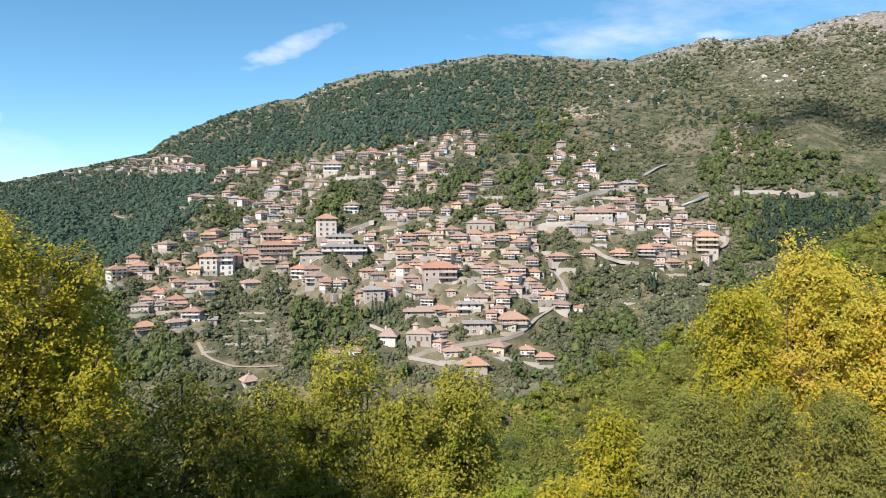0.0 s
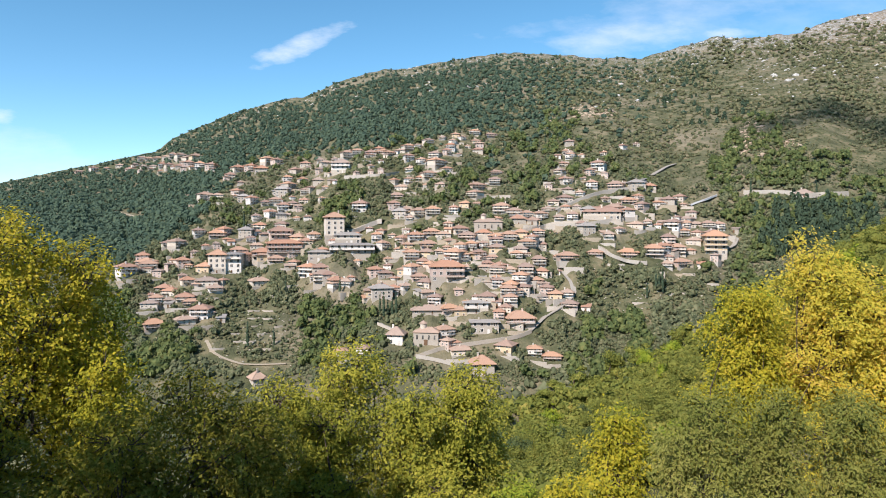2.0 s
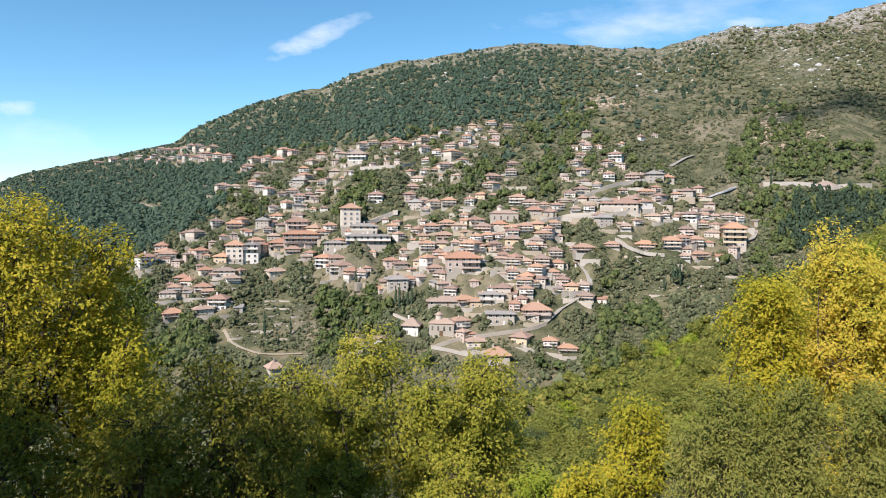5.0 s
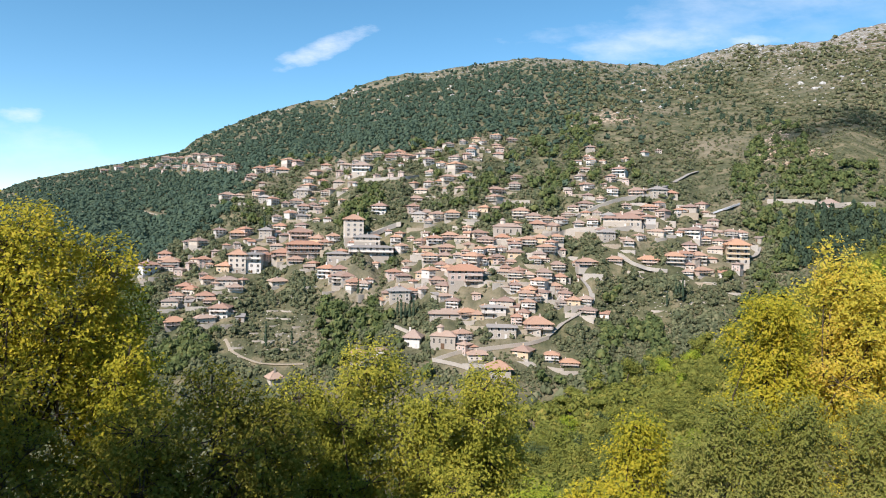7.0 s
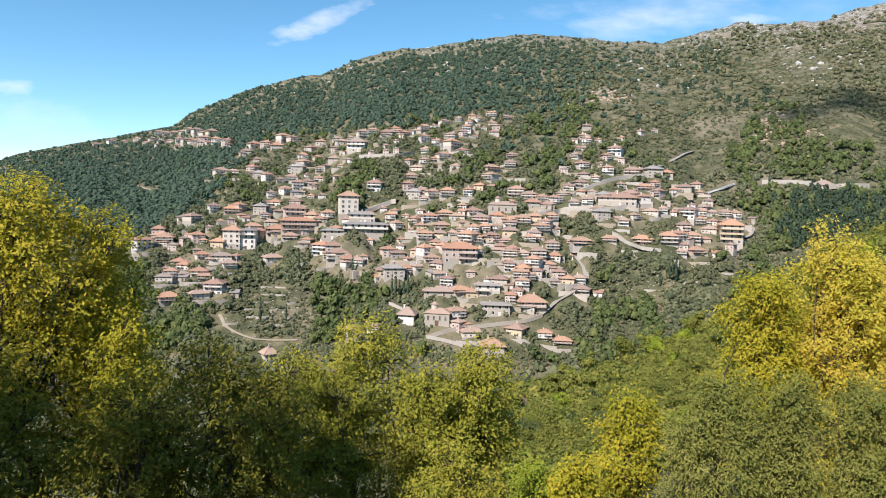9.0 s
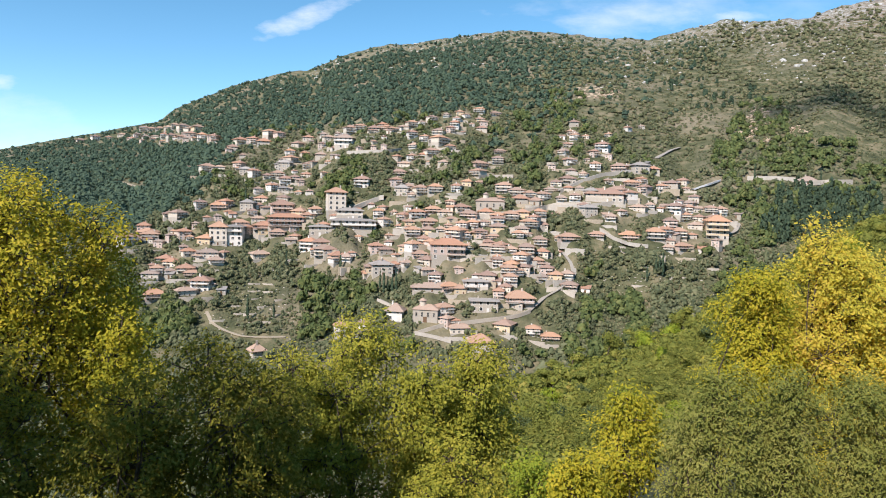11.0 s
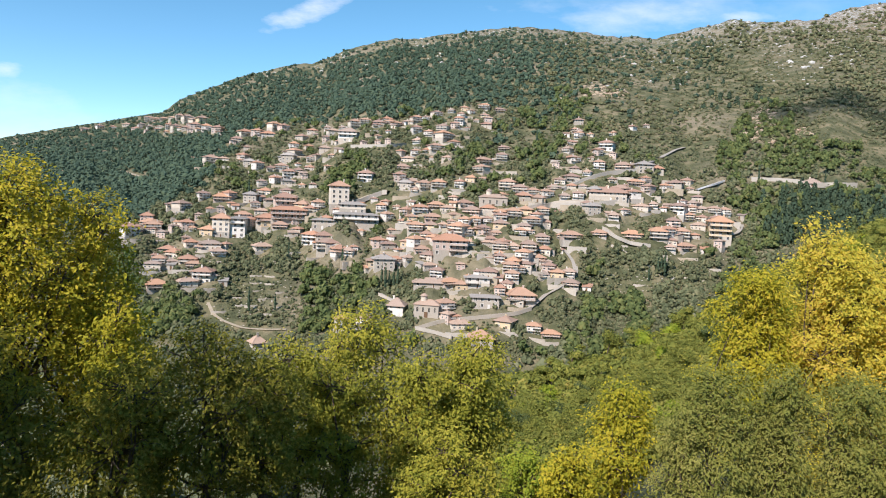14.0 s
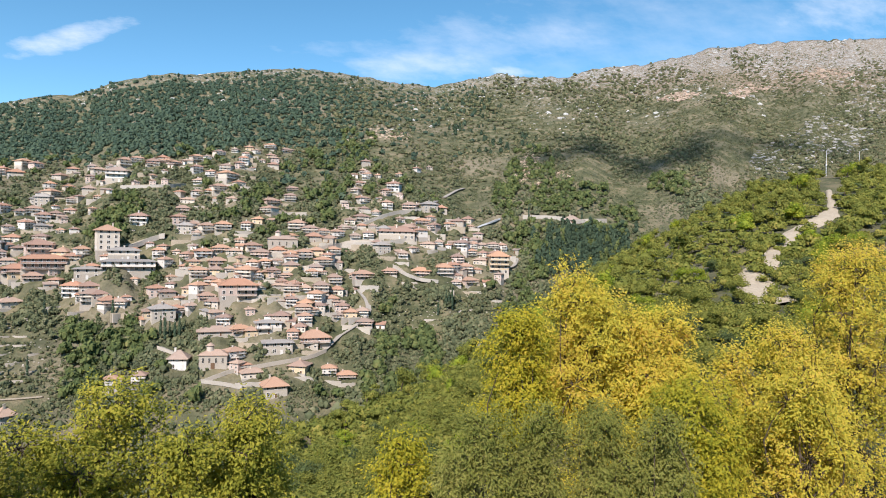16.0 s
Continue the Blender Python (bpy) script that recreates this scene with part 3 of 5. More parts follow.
def inside(u, v, corners):
    odd = False
    for (a, b), (c, d) in zip(corners, corners[1:] + corners[:1]):
        if (b > v) != (d > v) and u < a + (v - b) * (c - a) / (d - b):
            odd = not odd
    return odd


KINDS += [
    house(8.5, 7, 2, PLASTER_CREAM, TILE_ORANGE, WOOD, 61, lower_stone=False, kind="cottage", rise=2.0, label="compact cream cottage with a wide balcony and orange tiles"),
    house(7.5, 7, 2, STONE_WALL, TILE_RED, WOOD, 62, balconies=False, lower_stone=False, kind="cottage", rise=1.9, label="plain stone cottage with weathered red tile roof"),
    house(8, 7, 2, PLASTER_WHITE, TILE_RED, WOOD, 63, lower_stone=False, kind="cottage", rise=1.8, label="compact whitewashed cottage with a balcony and red tiles"),
    house(7, 7, 3, PLASTER_PINK, TILE_BROWN, WOOD, 64, balconies=False, lower_stone=False, kind="cottage", rise=1.7, label="narrow three-storey rosy cottage with faded tiles"),
]
KIND_ODDS = [0] * 12 + [4, 2, 4, 3]
taken = quarters + infill[:48]
settle(HAMLET, 0.8)
taken += HAMLET
for corners, count, size_ in CLOSE_BUILT:
    u0, u1 = min(c[0] for c in corners), max(c[0] for c in corners)
    v0, v1 = min(c[1] for c in corners), max(c[1] for c in corners)
    found = []
    for _ in range(4000):
        q = (pick.uniform(u0, u1), pick.uniform(v0, v1))
        if len(found) < count and inside(*q, corners) and min(math.hypot(q[0] - o[0], (q[1] - o[1]) * 1.7) for o in taken) > 15.5:
            found.append(q)
            taken.append(q)
    settle(found, size_)


def one_house(u, v, turn, **kw):
    e = house(**kw)
    e.matrix_basis = turned(u, v, turn) @ Matrix.Diagonal((1.12, 1.12, 1.08, 1))
    house_spots.append(tuple(e.matrix_basis.translation[:2]))
    return e


tower = one_house(-0.178, -0.024, 8, w=10, d=9, storeys=5, wall=PLASTER_CREAM, tile=TILE_ORANGE, joinery=WOOD, seed=31, balconies=False, rise=2.4,
                  label="tall square pale tower house with orange hip roof")
tower.name = "tower_house"
one_house(-0.158, -0.030, 2, w=14, d=7, storeys=2, wall=PLASTER_CREAM, tile=TILE_GREY, joinery=PAINTED, seed=32, balconies=False, rise=1.2,
          label="long pale two-storey school with rows of windows")
one_house(-0.152, -0.046, 2, w=24, d=7, storeys=2, wall=PLASTER_WHITE, tile=TILE_GREY, joinery=PAINTED, seed=33, rise=0.8, label="long white low building with open gallery and flat slate roof")
one_house(-0.204, -0.057, -4, w=11, d=8, storeys=2, wall=STONE_WALL, tile=TILE_GREY, joinery=PAINTED, seed=34, rise=0.9, label="stone lodge with white gallery under a slate roof")
one_house(-0.339, -0.076, -10, w=10, d=9, storeys=4, wall=PLASTER_WHITE, tile=TILE_GREY, joinery=WOOD, seed=35, lower_stone=False, rise=0.9, label="white four-storey apartment block with balconies")
one_house(-0.362, -0.076, -8, w=9, d=9, storeys=4, wall=PLASTER_CREAM, tile=TILE_ORANGE, joinery=WOOD, seed=36, balconies=False, label="narrow four-storey cream house with orange roof")
one_house(-0.170, 0.079, -14, w=13, d=10, storeys=3, wall=PLASTER_WHITE, tile=TILE_BROWN, joinery=PAINTED, seed=37, label="white three-storey manor with faded roof")
one_house(0.407, -0.045, 10, w=11, d=9, storeys=4, wall=PLASTER_OCHRE, tile=TILE_ORANGE, joinery=WOOD, seed=38, label="yellow four-storey house with balconies round it")
one_house(-0.004, -0.088, 6, w=16, d=10, storeys=3, wall=PLASTER_PINK, tile=TILE_RED, joinery=PAINTED, seed=39, label="large pink guesthouse with red hip roof")
one_house(-0.028, -0.139, 3, w=18, d=8, storeys=1, wall=CONCRETE, tile=TILE_BROWN, joinery=WOOD, seed=40, label="long low workshop with faded tile roof", rise=1.6)
one_house(-0.262, -0.030, 6, w=12, d=10, storeys=3, wall=PLASTER_PINK, tile=TILE_RED, joinery=WOOD, seed=41, label="big reddish house with red tiles above a lane")
one_house(0.232, 0.008, 4, w=20, d=9, storeys=2, wall=PLASTER_CREAM, tile=TILE_RED, joinery=PAINTED, seed=42, label="row of joined cream shops above an arcade wall")
one_house(0.040, -0.137, 4, w=11, d=8, storeys=2, wall=PLASTER_WHITE, tile=TILE_GREY, joinery=WOOD, seed=43, rise=0.7, label="flat-topped white house beside the lane")
one_house(0.110, -0.160, 12, w=12, d=9, storeys=2, wall=PLASTER_PINK, tile=TILE_ORANGE, joinery=WOOD, seed=44, label="broad house with bright orange hip roof")
one_house(-0.086, -0.186, -12, w=7, d=6, storeys=2, wall=PLASTER_WHITE, tile=TILE_BROWN, joinery=PAINTED, seed=45, balconies=False, lower_stone=False, label="small bright white cubic house by the lane")
one_house(0.054, -0.168, 5, w=12, d=8, storeys=2, wall=STONE_WALL, tile=TILE_GREY, joinery=PAINTED, seed=46, balconies=False, rise=0.6, label="roofless looking grey stone house on a terrace")
one_house(-0.297, -0.257, 20, w=5, d=5, storeys=2, wall=STONE_WALL, tile=TILE_BROWN, joinery=WOOD, seed=47, balconies=False, rise=2.2, label="lone small stone hut with steep faded roof")
one_house(0.539, 0.044, 5, w=10, d=8, storeys=1, wall=PLASTER_CREAM, tile=TILE_BROWN, joinery=WOOD, seed=48, balconies=False, lower_stone=False, label="pale farm building with faded roof by a long wall")
one_house(0.052, -0.233, 12, w=9, d=8, storeys=2, wall=STONE_WALL, tile=TILE_ORANGE, joinery=WOOD, seed=49, label="lowest house with bright orange tiles among bushes")

one_house(-0.256, -0.050, 4, w=19, d=9, storeys=3, wall=PLASTER_BROWN, tile=TILE_RED, joinery=WOOD, seed=50, rise=1.6, label="long reddish-brown guesthouse with timber galleries")
one_house(-0.287, -0.056, -3, w=14, d=9, storeys=2, wall=PLASTER_BROWN, tile=TILE_RED, joinery=WOOD, seed=51, rise=1.8, label="reddish-brown house with red tiles beside a guesthouse")


def church(u, v, turn, w, d, h, label):
    """A stone church: nave, half-round apse, lantern on a small drum."""
    e = new("church")
    bm = bmesh.new()
    box(bm, -w / 2, w / 2, 0, d, -4, h)
    part("nave", bm, STONE_WALL, e)
    part("roof", hip_roof(w, d, h, 1.7, 0.4), TILE_BROWN, e)
    bm = bmesh.new()
    bmesh.ops.create_cone(bm, cap_ends=True, segments=16, radius1=1.5, radius2=1.5, depth=2.4, matrix=Matrix.Translation((-w * 0.15, d / 2, h + 2.2)))
    dr = part("drum", bm, PLASTER_CREAM, e)
    bm = bmesh.new()
    bmesh.ops.create_cone(bm, cap_ends=True, segments=16, radius1=1.9, radius2=0.1, depth=1.3, matrix=Matrix.Translation((-w * 0.15, d / 2, h + 4.0)))
    part("cap", bm, TILE_BROWN, dr)
    win = part("window", window_mesh(0.9, 2.2), [CONCRETE, GLASS, WOOD], e)
    win.matrix_basis = pose(-w * 0.35, 0, h * 0.4)
    for k in (-0.12, 0.12, 0.35):
        twin(win, w * k, 0, h * 0.4)
    b = bmesh.new()
    box(b, -0.8, 0.8, -0.1, 0.05, 0, 2.5)
    part("door", b, WOOD, e)
    e.matrix_basis = turned(u, v, turn) @ Matrix.Diagonal((1.12, 1.12, 1.08, 1))
    house_spots.append(tuple(e.matrix_basis.translation[:2]))
    return tagged(e, label, "church")


church(0.058, -0.012, 6, 15, 8, 6.5, "grey stone church with a small domed lantern")
church(-0.038, -0.186, -10, 11, 7, 6.0, "small stone chapel with tiled roof beside the lane")

# ---- sheds and garden walls between the houses ----
def shed(seed, wall, tile):
    """A one-storey outbuilding with a lean-to roof."""
    r = random.Random(seed)
    w, d, h = r.uniform(4, 6), r.uniform(3.5, 5), 2.6
    e = new("shed")
    bm = bmesh.new()
    box(bm, -w / 2, w / 2, 0, d, -3, h)
    part("wall", bm, wall, e)
    bm = bmesh.new()
    box(bm, -w / 2 - 0.4, w / 2 + 0.4, -0.5, d + 0.3, h, h + 0.16)
    for v in bm.verts:
        v.co.z += (v.co.y + 0.5) * 0.25
    part("roof", bm, tile, e)
    bm = bmesh.new()
    box(bm, -0.5, 0.5, -0.08, 0.04, 0, 2.0)
    part("door", bm, WOOD, e)
    return tagged(e, "small outbuilding with a sloping roof among houses", "shed", "sheds")


def garden_wall(seed, mat):
    """A short terrace wall, its top slightly broken."""
    r = random.Random(seed)
    w, h = r.uniform(7, 15), r.uniform(1.2, 2.2)
    bm = bmesh.new()
    k = 10
    rows_ = [[bm.verts.new((-w / 2 + w * i / k, y + 0.6 * (i / k - 0.5) ** 2 * 4, z + (r.uniform(-0.15, 0.15) if z > 0 else 0))) for i in range(k + 1)] for y, z in ((-0.25, -2.5), (-0.25, h), (0.25, h), (0.25, -2.5))]
    for a_ in range(3):
        for i in range(k):
            bm.faces.new((rows_[a_][i], rows_[a_][i + 1], rows_[a_ + 1][i + 1], rows_[a_ + 1][i]))
    for i in (0, k):
        bm.faces.new([rows_[a_][i] for a_ in range(4)])
    me = bpy.data.meshes.new("garden_wall")
    bmesh.ops.recalc_face_normals(bm, faces=bm.faces)
    bm.to_mesh(me)
    bm.free()
    me.materials.append(mat)
    return tagged(new("garden_wall", me), "short pale terrace wall between village gardens", "wall", "garden walls")


sheds = [shed(70, STONE_WALL, TILE_BROWN), shed(71, PLASTER_WHITE, TILE_RED), shed(72, PLASTER_CREAM, TILE_ORANGE), shed(73, CONCRETE, TILE_GREY)]
walls = [garden_wall(80, STONE_WALL), garden_wall(81, CONCRETE), garden_wall(82, STONE_WALL), garden_wall(83, DIRT)]
gardens = [q for quarter in (WEST_UPPER, WEST_MIDDLE, WEST_LOWER, TOP, CENTRE, EAST, LOW_CENTRE) for q in quarter]
pick.shuffle(gardens)
for i, (u, v) in enumerate(gardens[:40]):
    m = turned(u / 1000 + pick.choice((-1, 1)) * pick.uniform(0.017, 0.026), v / 1000 + pick.uniform(-0.012, 0.006), pick.gauss(0, 22))
    if i < 4:
        sheds[i].matrix_basis = m
    else:
        copy_thing(sheds[i % 4], m)
pick.shuffle(gardens)
for i, (u, v) in enumerate((gardens + gardens)[:190]):
    m = turned(u / 1000 + pick.uniform(-0.02, 0.02), v / 1000 - pick.uniform(0.006, 0.016), pick.gauss(0, 14))
    if i < 4:
        walls[i].matrix_basis = m
    else:
        copy_thing(walls[i % 4], m)

# dry-stone terraces of the old grove above the path, and of the slope below the eastern houses
for k in range(26):
    if k < 18:
        u, v = -0.375 + 0.13 * pick.random(), -0.195 + 0.012 * (k % 8)
    else:
        u, v = 0.27 + 0.15 * pick.random(), -0.12 + 0.015 * (k % 4)
    copy_thing(walls[(0, 2)[k % 2]], turned(u, v, pick.gauss(0, 10)) @ Matrix.Diagonal((0.8, 1, 0.42, 1)))

# ---- lanes, terraces and walls on the slope ----
def ribbon(name, pts, width, mat, wall_mat, drop, label, category, step=24):
    """A level lane cut along the slope, held up by a wall on its valley side."""
    pts = np.array(pts, float) / 1000
    s = np.linspace(0, len(pts) - 1, step * (len(pts) - 1) // 4 + 2)
    u, v = np.interp(s, range(len(pts)), pts[:, 0]), np.interp(s, range(len(pts)), pts[:, 1])
    p = hill(u, v)
    for _ in range(3):
        p[1:-1] = (p[:-2] + 2 * p[1:-1] + p[2:]) / 4
    p[:, 2] += 0.5
    t = np.gradient(p, axis=0)
    t[:, 2] = 0
    t /= np.linalg.norm(t, axis=1)[:, None] + 1e-9
    side = np.stack([t[:, 1], -t[:, 0], np.zeros(len(t))], -1)
    side *= np.where((side * -p).sum(1) > 0, 1, -1)[:, None]       # towards the valley
    a, b = p - side * width / 2, p + side * width / 2
    e = new(name)
    bm = bmesh.new()
    va, vb = [bm.verts.new(x) for x in a], [bm.verts.new(x) for x in b]
    vc = [bm.verts.new(x - np.array([0, 0, 0.3])) for x in b]
    vd = [bm.verts.new(x - np.array([0, 0, 0.3])) for x in a]
    for i in range(len(p) - 1):
        for q in ((va, vb), (vb, vc), (vc, vd), (vd, va)):
            bm.faces.new((q[0][i], q[1][i], q[1][i + 1], q[0][i + 1]))
    part("roadway", bm, mat, e)
    if drop:
        bm = bmesh.new()
        rows_ = [[bm.verts.new(x + side[i] * o + np.array([0, 0, dz])) for i, x in enumerate(b)] for o, dz in ((0.01, -drop), (0.01, 0.55), (0.4, 0.55), (0.4, -drop))]
        for r in range(3):
            for i in range(len(p) - 1):
                bm.faces.new((rows_[r][i], rows_[r + 1][i], rows_[r + 1][i + 1], rows_[r][i + 1]))
        part("retaining_wall", bm, wall_mat, e)
    lane_pts.extend((float(x[0]), float(x[1])) for x in p)
    return tagged(e, label, category)


lane_pts = []
LANE = "pale worn village lane on a retaining wall"
ribbon("lane", [(173, -71), (187, -88), (191, -105), (180, -118), (162, -132), (144, -143), (123, -163)], 2.8, ASPHALT, STONE_WALL, 0, LANE, "road")
ribbon("lane", [(123, -163), (101, -172), (71, -177), (32, -183), (-12, -189), (-38, -198), (-51, -203)], 2.5, ASPHALT, STONE_WALL, 1.4, LANE, "road")
ribbon("lane", [(-51, -203), (-21, -208), (6, -215)], 2.6, ASPHALT, CONCRETE, 1.2, LANE, "road")
ribbon("lane", [(-109, -153), (-87, -163), (-69, -173)], 3.2, ASPHALT, STONE_WALL, 1.0, LANE, "road")
ribbon("lane", [(-160, 73), (-110, 76), (-84, 80)], 5, DIRT, CONCRETE, 2.5, "pale earth terrace above the houses", "terrace")
ribbon("lane", [(26, -20), (73, -14), (125, -4), (159, 3), (211, 6)], 4.6, ASPHALT, STONE_WALL, 3.0, "through road on a dark stone wall", "road")
ribbon("path", [(-379, -181), (-371, -199), (-353, -209), (-326, -218), (-295, -219), (-255, -217)], 1.7, DIRT, STONE_WALL, 0, "narrow pale dirt path over the slope", "path")
ribbon("path", [(-520, 19), (-498, 14), (-480, 9)], 4, DIRT, STONE_WALL, 0, "short bare earth track among woods", "path")
ribbon("lane", [(417, -37), (432, -31), (437, -19), (426, -13)], 4, ASPHALT, CONCRETE, 0, "curved drive round the yellow house", "road")
ribbon("lane", [(307, 77), (328, 90), (341, 94)], 4, ASPHALT, CONCRETE, 0, "grey road climbing above the village", "road")
ribbon("lane", [(364, 31), (385, 39), (402, 46)], 4.5, ASPHALT, METAL, 0.6, "road end with a light railing", "road")
ribbon("lane", [(159, 23), (193, 40), (223, 51), (278, 58)], 5, ASPHALT, CONCRETE, 2.5, LANE, "road")
ribbon("lane", [(-158, -11), (-118, 5), (-101, 7)], 7, DIRT, CONCRETE, 2.5, "pale earth yard above a retaining wall", "terrace")
ribbon("terrace", [(150, -1), (205, 2), (262, 12)], 5, CONCRETE, CONCRETE, 4.0, "paved terrace on a high concrete wall", "terrace")
ribbon("terrace", [(448, 52), (495, 53), (525, 51)], 5, CONCRETE, CONCRETE, 3.6, "long pale of a roadside yard", "terrace")
ribbon("terrace", [(550, 48), (575, 50), (600, 51)], 5, DIRT, STONE_WALL, 2.6, "pale quarry-like yard with a broken wall", "terrace")
ribbon("terrace", [(40, 42), (70, 43), (92, 44)], 5, DIRT, STONE_WALL, 3.0, "stone garden terrace under trees", "terrace")
ribbon("terrace", [(230, -33), (262, -53), (300, -57)], 4, DIRT, CONCRETE, 1.5, "earth terrace below the houses", "terrace")

# ---- foliage ----
# lighter and bluer than the leaves are: distance haze put into the colour
OAK = leafy("hazy_oak_leaves", [(0.1, (0.05, 0.085, 0.062)), (0.5, (0.07, 0.11, 0.075)), (0.9, (0.1, 0.14, 0.085))], 0.15, 0.85)
SCRUB = leafy("scrub_leaves", [(0.1, (0.085, 0.105, 0.058)), (0.4, (0.13, 0.145, 0.076)), (0.7, (0.19, 0.185, 0.1)), (1.0, (0.29, 0.24, 0.15))], 0.15, 0.85)
GARDEN = leafy("garden_leaves", [(0.1, (0.08, 0.1, 0.058)), (0.4, (0.13, 0.15, 0.08)), (0.75, (0.19, 0.2, 0.11)), (1.0, (0.28, 0.255, 0.155))], 0.25, 0.85)
PINE = leafy("pine_needles", [(0.1, (0.04, 0.068, 0.044)), (0.6, (0.06, 0.092, 0.056)), (1.0, (0.085, 0.12, 0.068))], 0.1, 0.85)
WOODLAND = leafy("woodland_leaves", [(0.1, (0.14, 0.165, 0.038)), (0.5, (0.22, 0.24, 0.052)), (0.8, (0.3, 0.29, 0.066)), (1.0, (0.4, 0.33, 0.085))], 0.38, 0.75)
GOLD = leafy("golden_leaves", [(0.02, (0.3, 0.32, 0.045)), (0.3, (0.52, 0.47, 0.065)), (0.65, (0.68, 0.54, 0.08)), (0.9, (0.68, 0.46, 0.1)), (1.0, (0.48, 0.28, 0.09))], 0.5, 0.6)
LIME = leafy("yellow_green_leaves", [(0.05, (0.2, 0.22, 0.022)), (0.4, (0.36, 0.34, 0.03)), (0.75, (0.52, 0.43, 0.04)), (1.0, (0.6, 0.42, 0.07))], 0.42, 0.6)
BUSHY = leafy("bushy_leaves", [(0.05, (0.17, 0.19, 0.026)), (0.4, (0.3, 0.3, 0.04)), (0.75, (0.43, 0.385, 0.055)), (1.0, (0.56, 0.43, 0.09))], 0.38, 0.65)
OLIVE = leafy("olive_leaves", [(0.1, (0.13, 0.15, 0.03)), (0.5, (0.21, 0.22, 0.05)), (0.85, (0.3, 0.28, 0.08)), (1.0, (0.34, 0.28, 0.1))], 0.25, 0.6)
# leaf colours darker than the neighbours', with the shrubs' shade painted in
SHADY = leafy("shade_darkened_leaves", [(0.1, (0.14, 0.14, 0.018)), (0.6, (0.26, 0.24, 0.035)), (1.0, (0.46, 0.38, 0.1))], 0.35, 0.85)
FRESH = leafy("fresh_leaves", [(0.1, (0.17, 0.25, 0.03)), (0.5, (0.29, 0.35, 0.04)), (1.0, (0.48, 0.44, 0.05))], 0.42, 0.6)

GULLY = leafy("gully_leaves", [(0.1, (0.07, 0.1, 0.04)), (0.5, (0.115, 0.15, 0.055)), (0.8, (0.17, 0.195, 0.07)), (1.0, (0.24, 0.23, 0.09))], 0.25, 0.8)

rs = np.random.RandomState(7)


def ico(level):
    bm = bmesh.new()
    bmesh.ops.create_icosphere(bm, subdivisions=level, radius=1.0)
    bm.verts.ensure_lookup_table()
    v = np.array([x.co[:] for x in bm.verts])
    f = np.array([[x.index for x in p.verts] for p in bm.faces])
    bm.free()
    return v, f


def octa():
    bm = bmesh.new()
    bmesh.ops.create_icosphere(bm, subdivisions=1, radius=1.0)
    bmesh.ops.delete(bm, geom=[f for f in bm.faces if f.calc_center_median().z < -0.55], context="FACES")
    bm.verts.ensure_lookup_table()
    bm.verts.index_update()
    v = np.array([x.co[:] for x in bm.verts])
    f = np.array([[x.index for x in q.verts] for q in bm.faces])
    bm.free()
    return v, f


ICO1, ICO2, CORE = ico(1), ico(2), octa()


def quads_at(centres, normals, along, length, width):
    """Small four-cornered leaves or tufts: verts and faces."""
    n = normals / (np.linalg.norm(normals, axis=1)[:, None] + 1e-9)
    a = along - n * (along * n).sum(1)[:, None]
    a /= np.linalg.norm(a, axis=1)[:, None] + 1e-9
    b = np.cross(n, a)
    L, W = np.broadcast_to(length, len(n))[:, None], np.broadcast_to(width, len(n))[:, None]
    v = np.stack([centres - a * L * 0.5, centres + b * W * 0.5 + a * L * 0.05, centres + a * L * 0.5 - n * L * 0.12, centres - b * W * 0.5 + a * L * 0.05], 1).reshape(-1, 3)
    f = np.arange(len(v)).reshape(-1, 4)
    return v, f


def clump(lobes, tufts, size, seed, core=0.8, level=1, flat=1.0):
    """A crown in unit size: lumpy cores of the lobes and tufts round them; triangles alone."""
    r = np.random.RandomState(seed)
    vs, fs, at = [], [], 0
    base_v, base_f = CORE if level == 0 else ICO1 if level == 1 else ICO2
    for c, rad in lobes:
        v = base_v * (1 + r.uniform(-0.22, 0.22, (len(base_v), 1))) * rad * core + c
        vs.append(v)
        fs.append(base_f + at)
        at += len(v)
    k = max(1, tufts // len(lobes))
    for c, rad in lobes:
        d = r.normal(size=(k, 3))
        d /= np.linalg.norm(d, axis=1)[:, None]
        d[:, 2] = np.abs(d[:, 2]) * 1.1 - 0.35
        d /= np.linalg.norm(d, axis=1)[:, None]
        p = c + d * rad * r.uniform(0.72, 1.12, (k, 1))
        n = d + r.normal(size=(k, 3)) * 0.55 + np.array([0, 0, 0.3])
        v, q = quads_at(p, n, r.normal(size=(k, 3)), size * r.uniform(0.7, 1.4, k), size * r.uniform(0.6, 1.1, k))
        vs.append(v)
        fs.append(np.concatenate([q[:, [0, 1, 2]], q[:, [0, 2, 3]]]) + at)
        at += len(v)
    return np.concatenate(vs), np.concatenate(fs)


def lobed(seed, n, spread, tall=1.0):
    r = np.random.RandomState(seed)
    out = [(np.array([0, 0, 0.55 * tall]), np.array([0.75, 0.75, 0.6 * tall]))]
    for i in range(n - 1):
        a = r.uniform(0, 6.28)
        out.append((np.array([math.cos(a) * spread, math.sin(a) * spread, r.uniform(0.3, 0.85) * tall]), np.array([1, 1, 0.85 * tall]) * r.uniform(0.35, 0.6)))
    return out


BUSH = [clump(lobed(s, 1, 0.5), 9, 0.62, s, core=0.86, level=0) for s in range(14)]
ROUND = [clump(lobed(20 + s, 3, 0.5, 1.2), 40, 0.46, 20 + s, level=0) for s in range(6)]


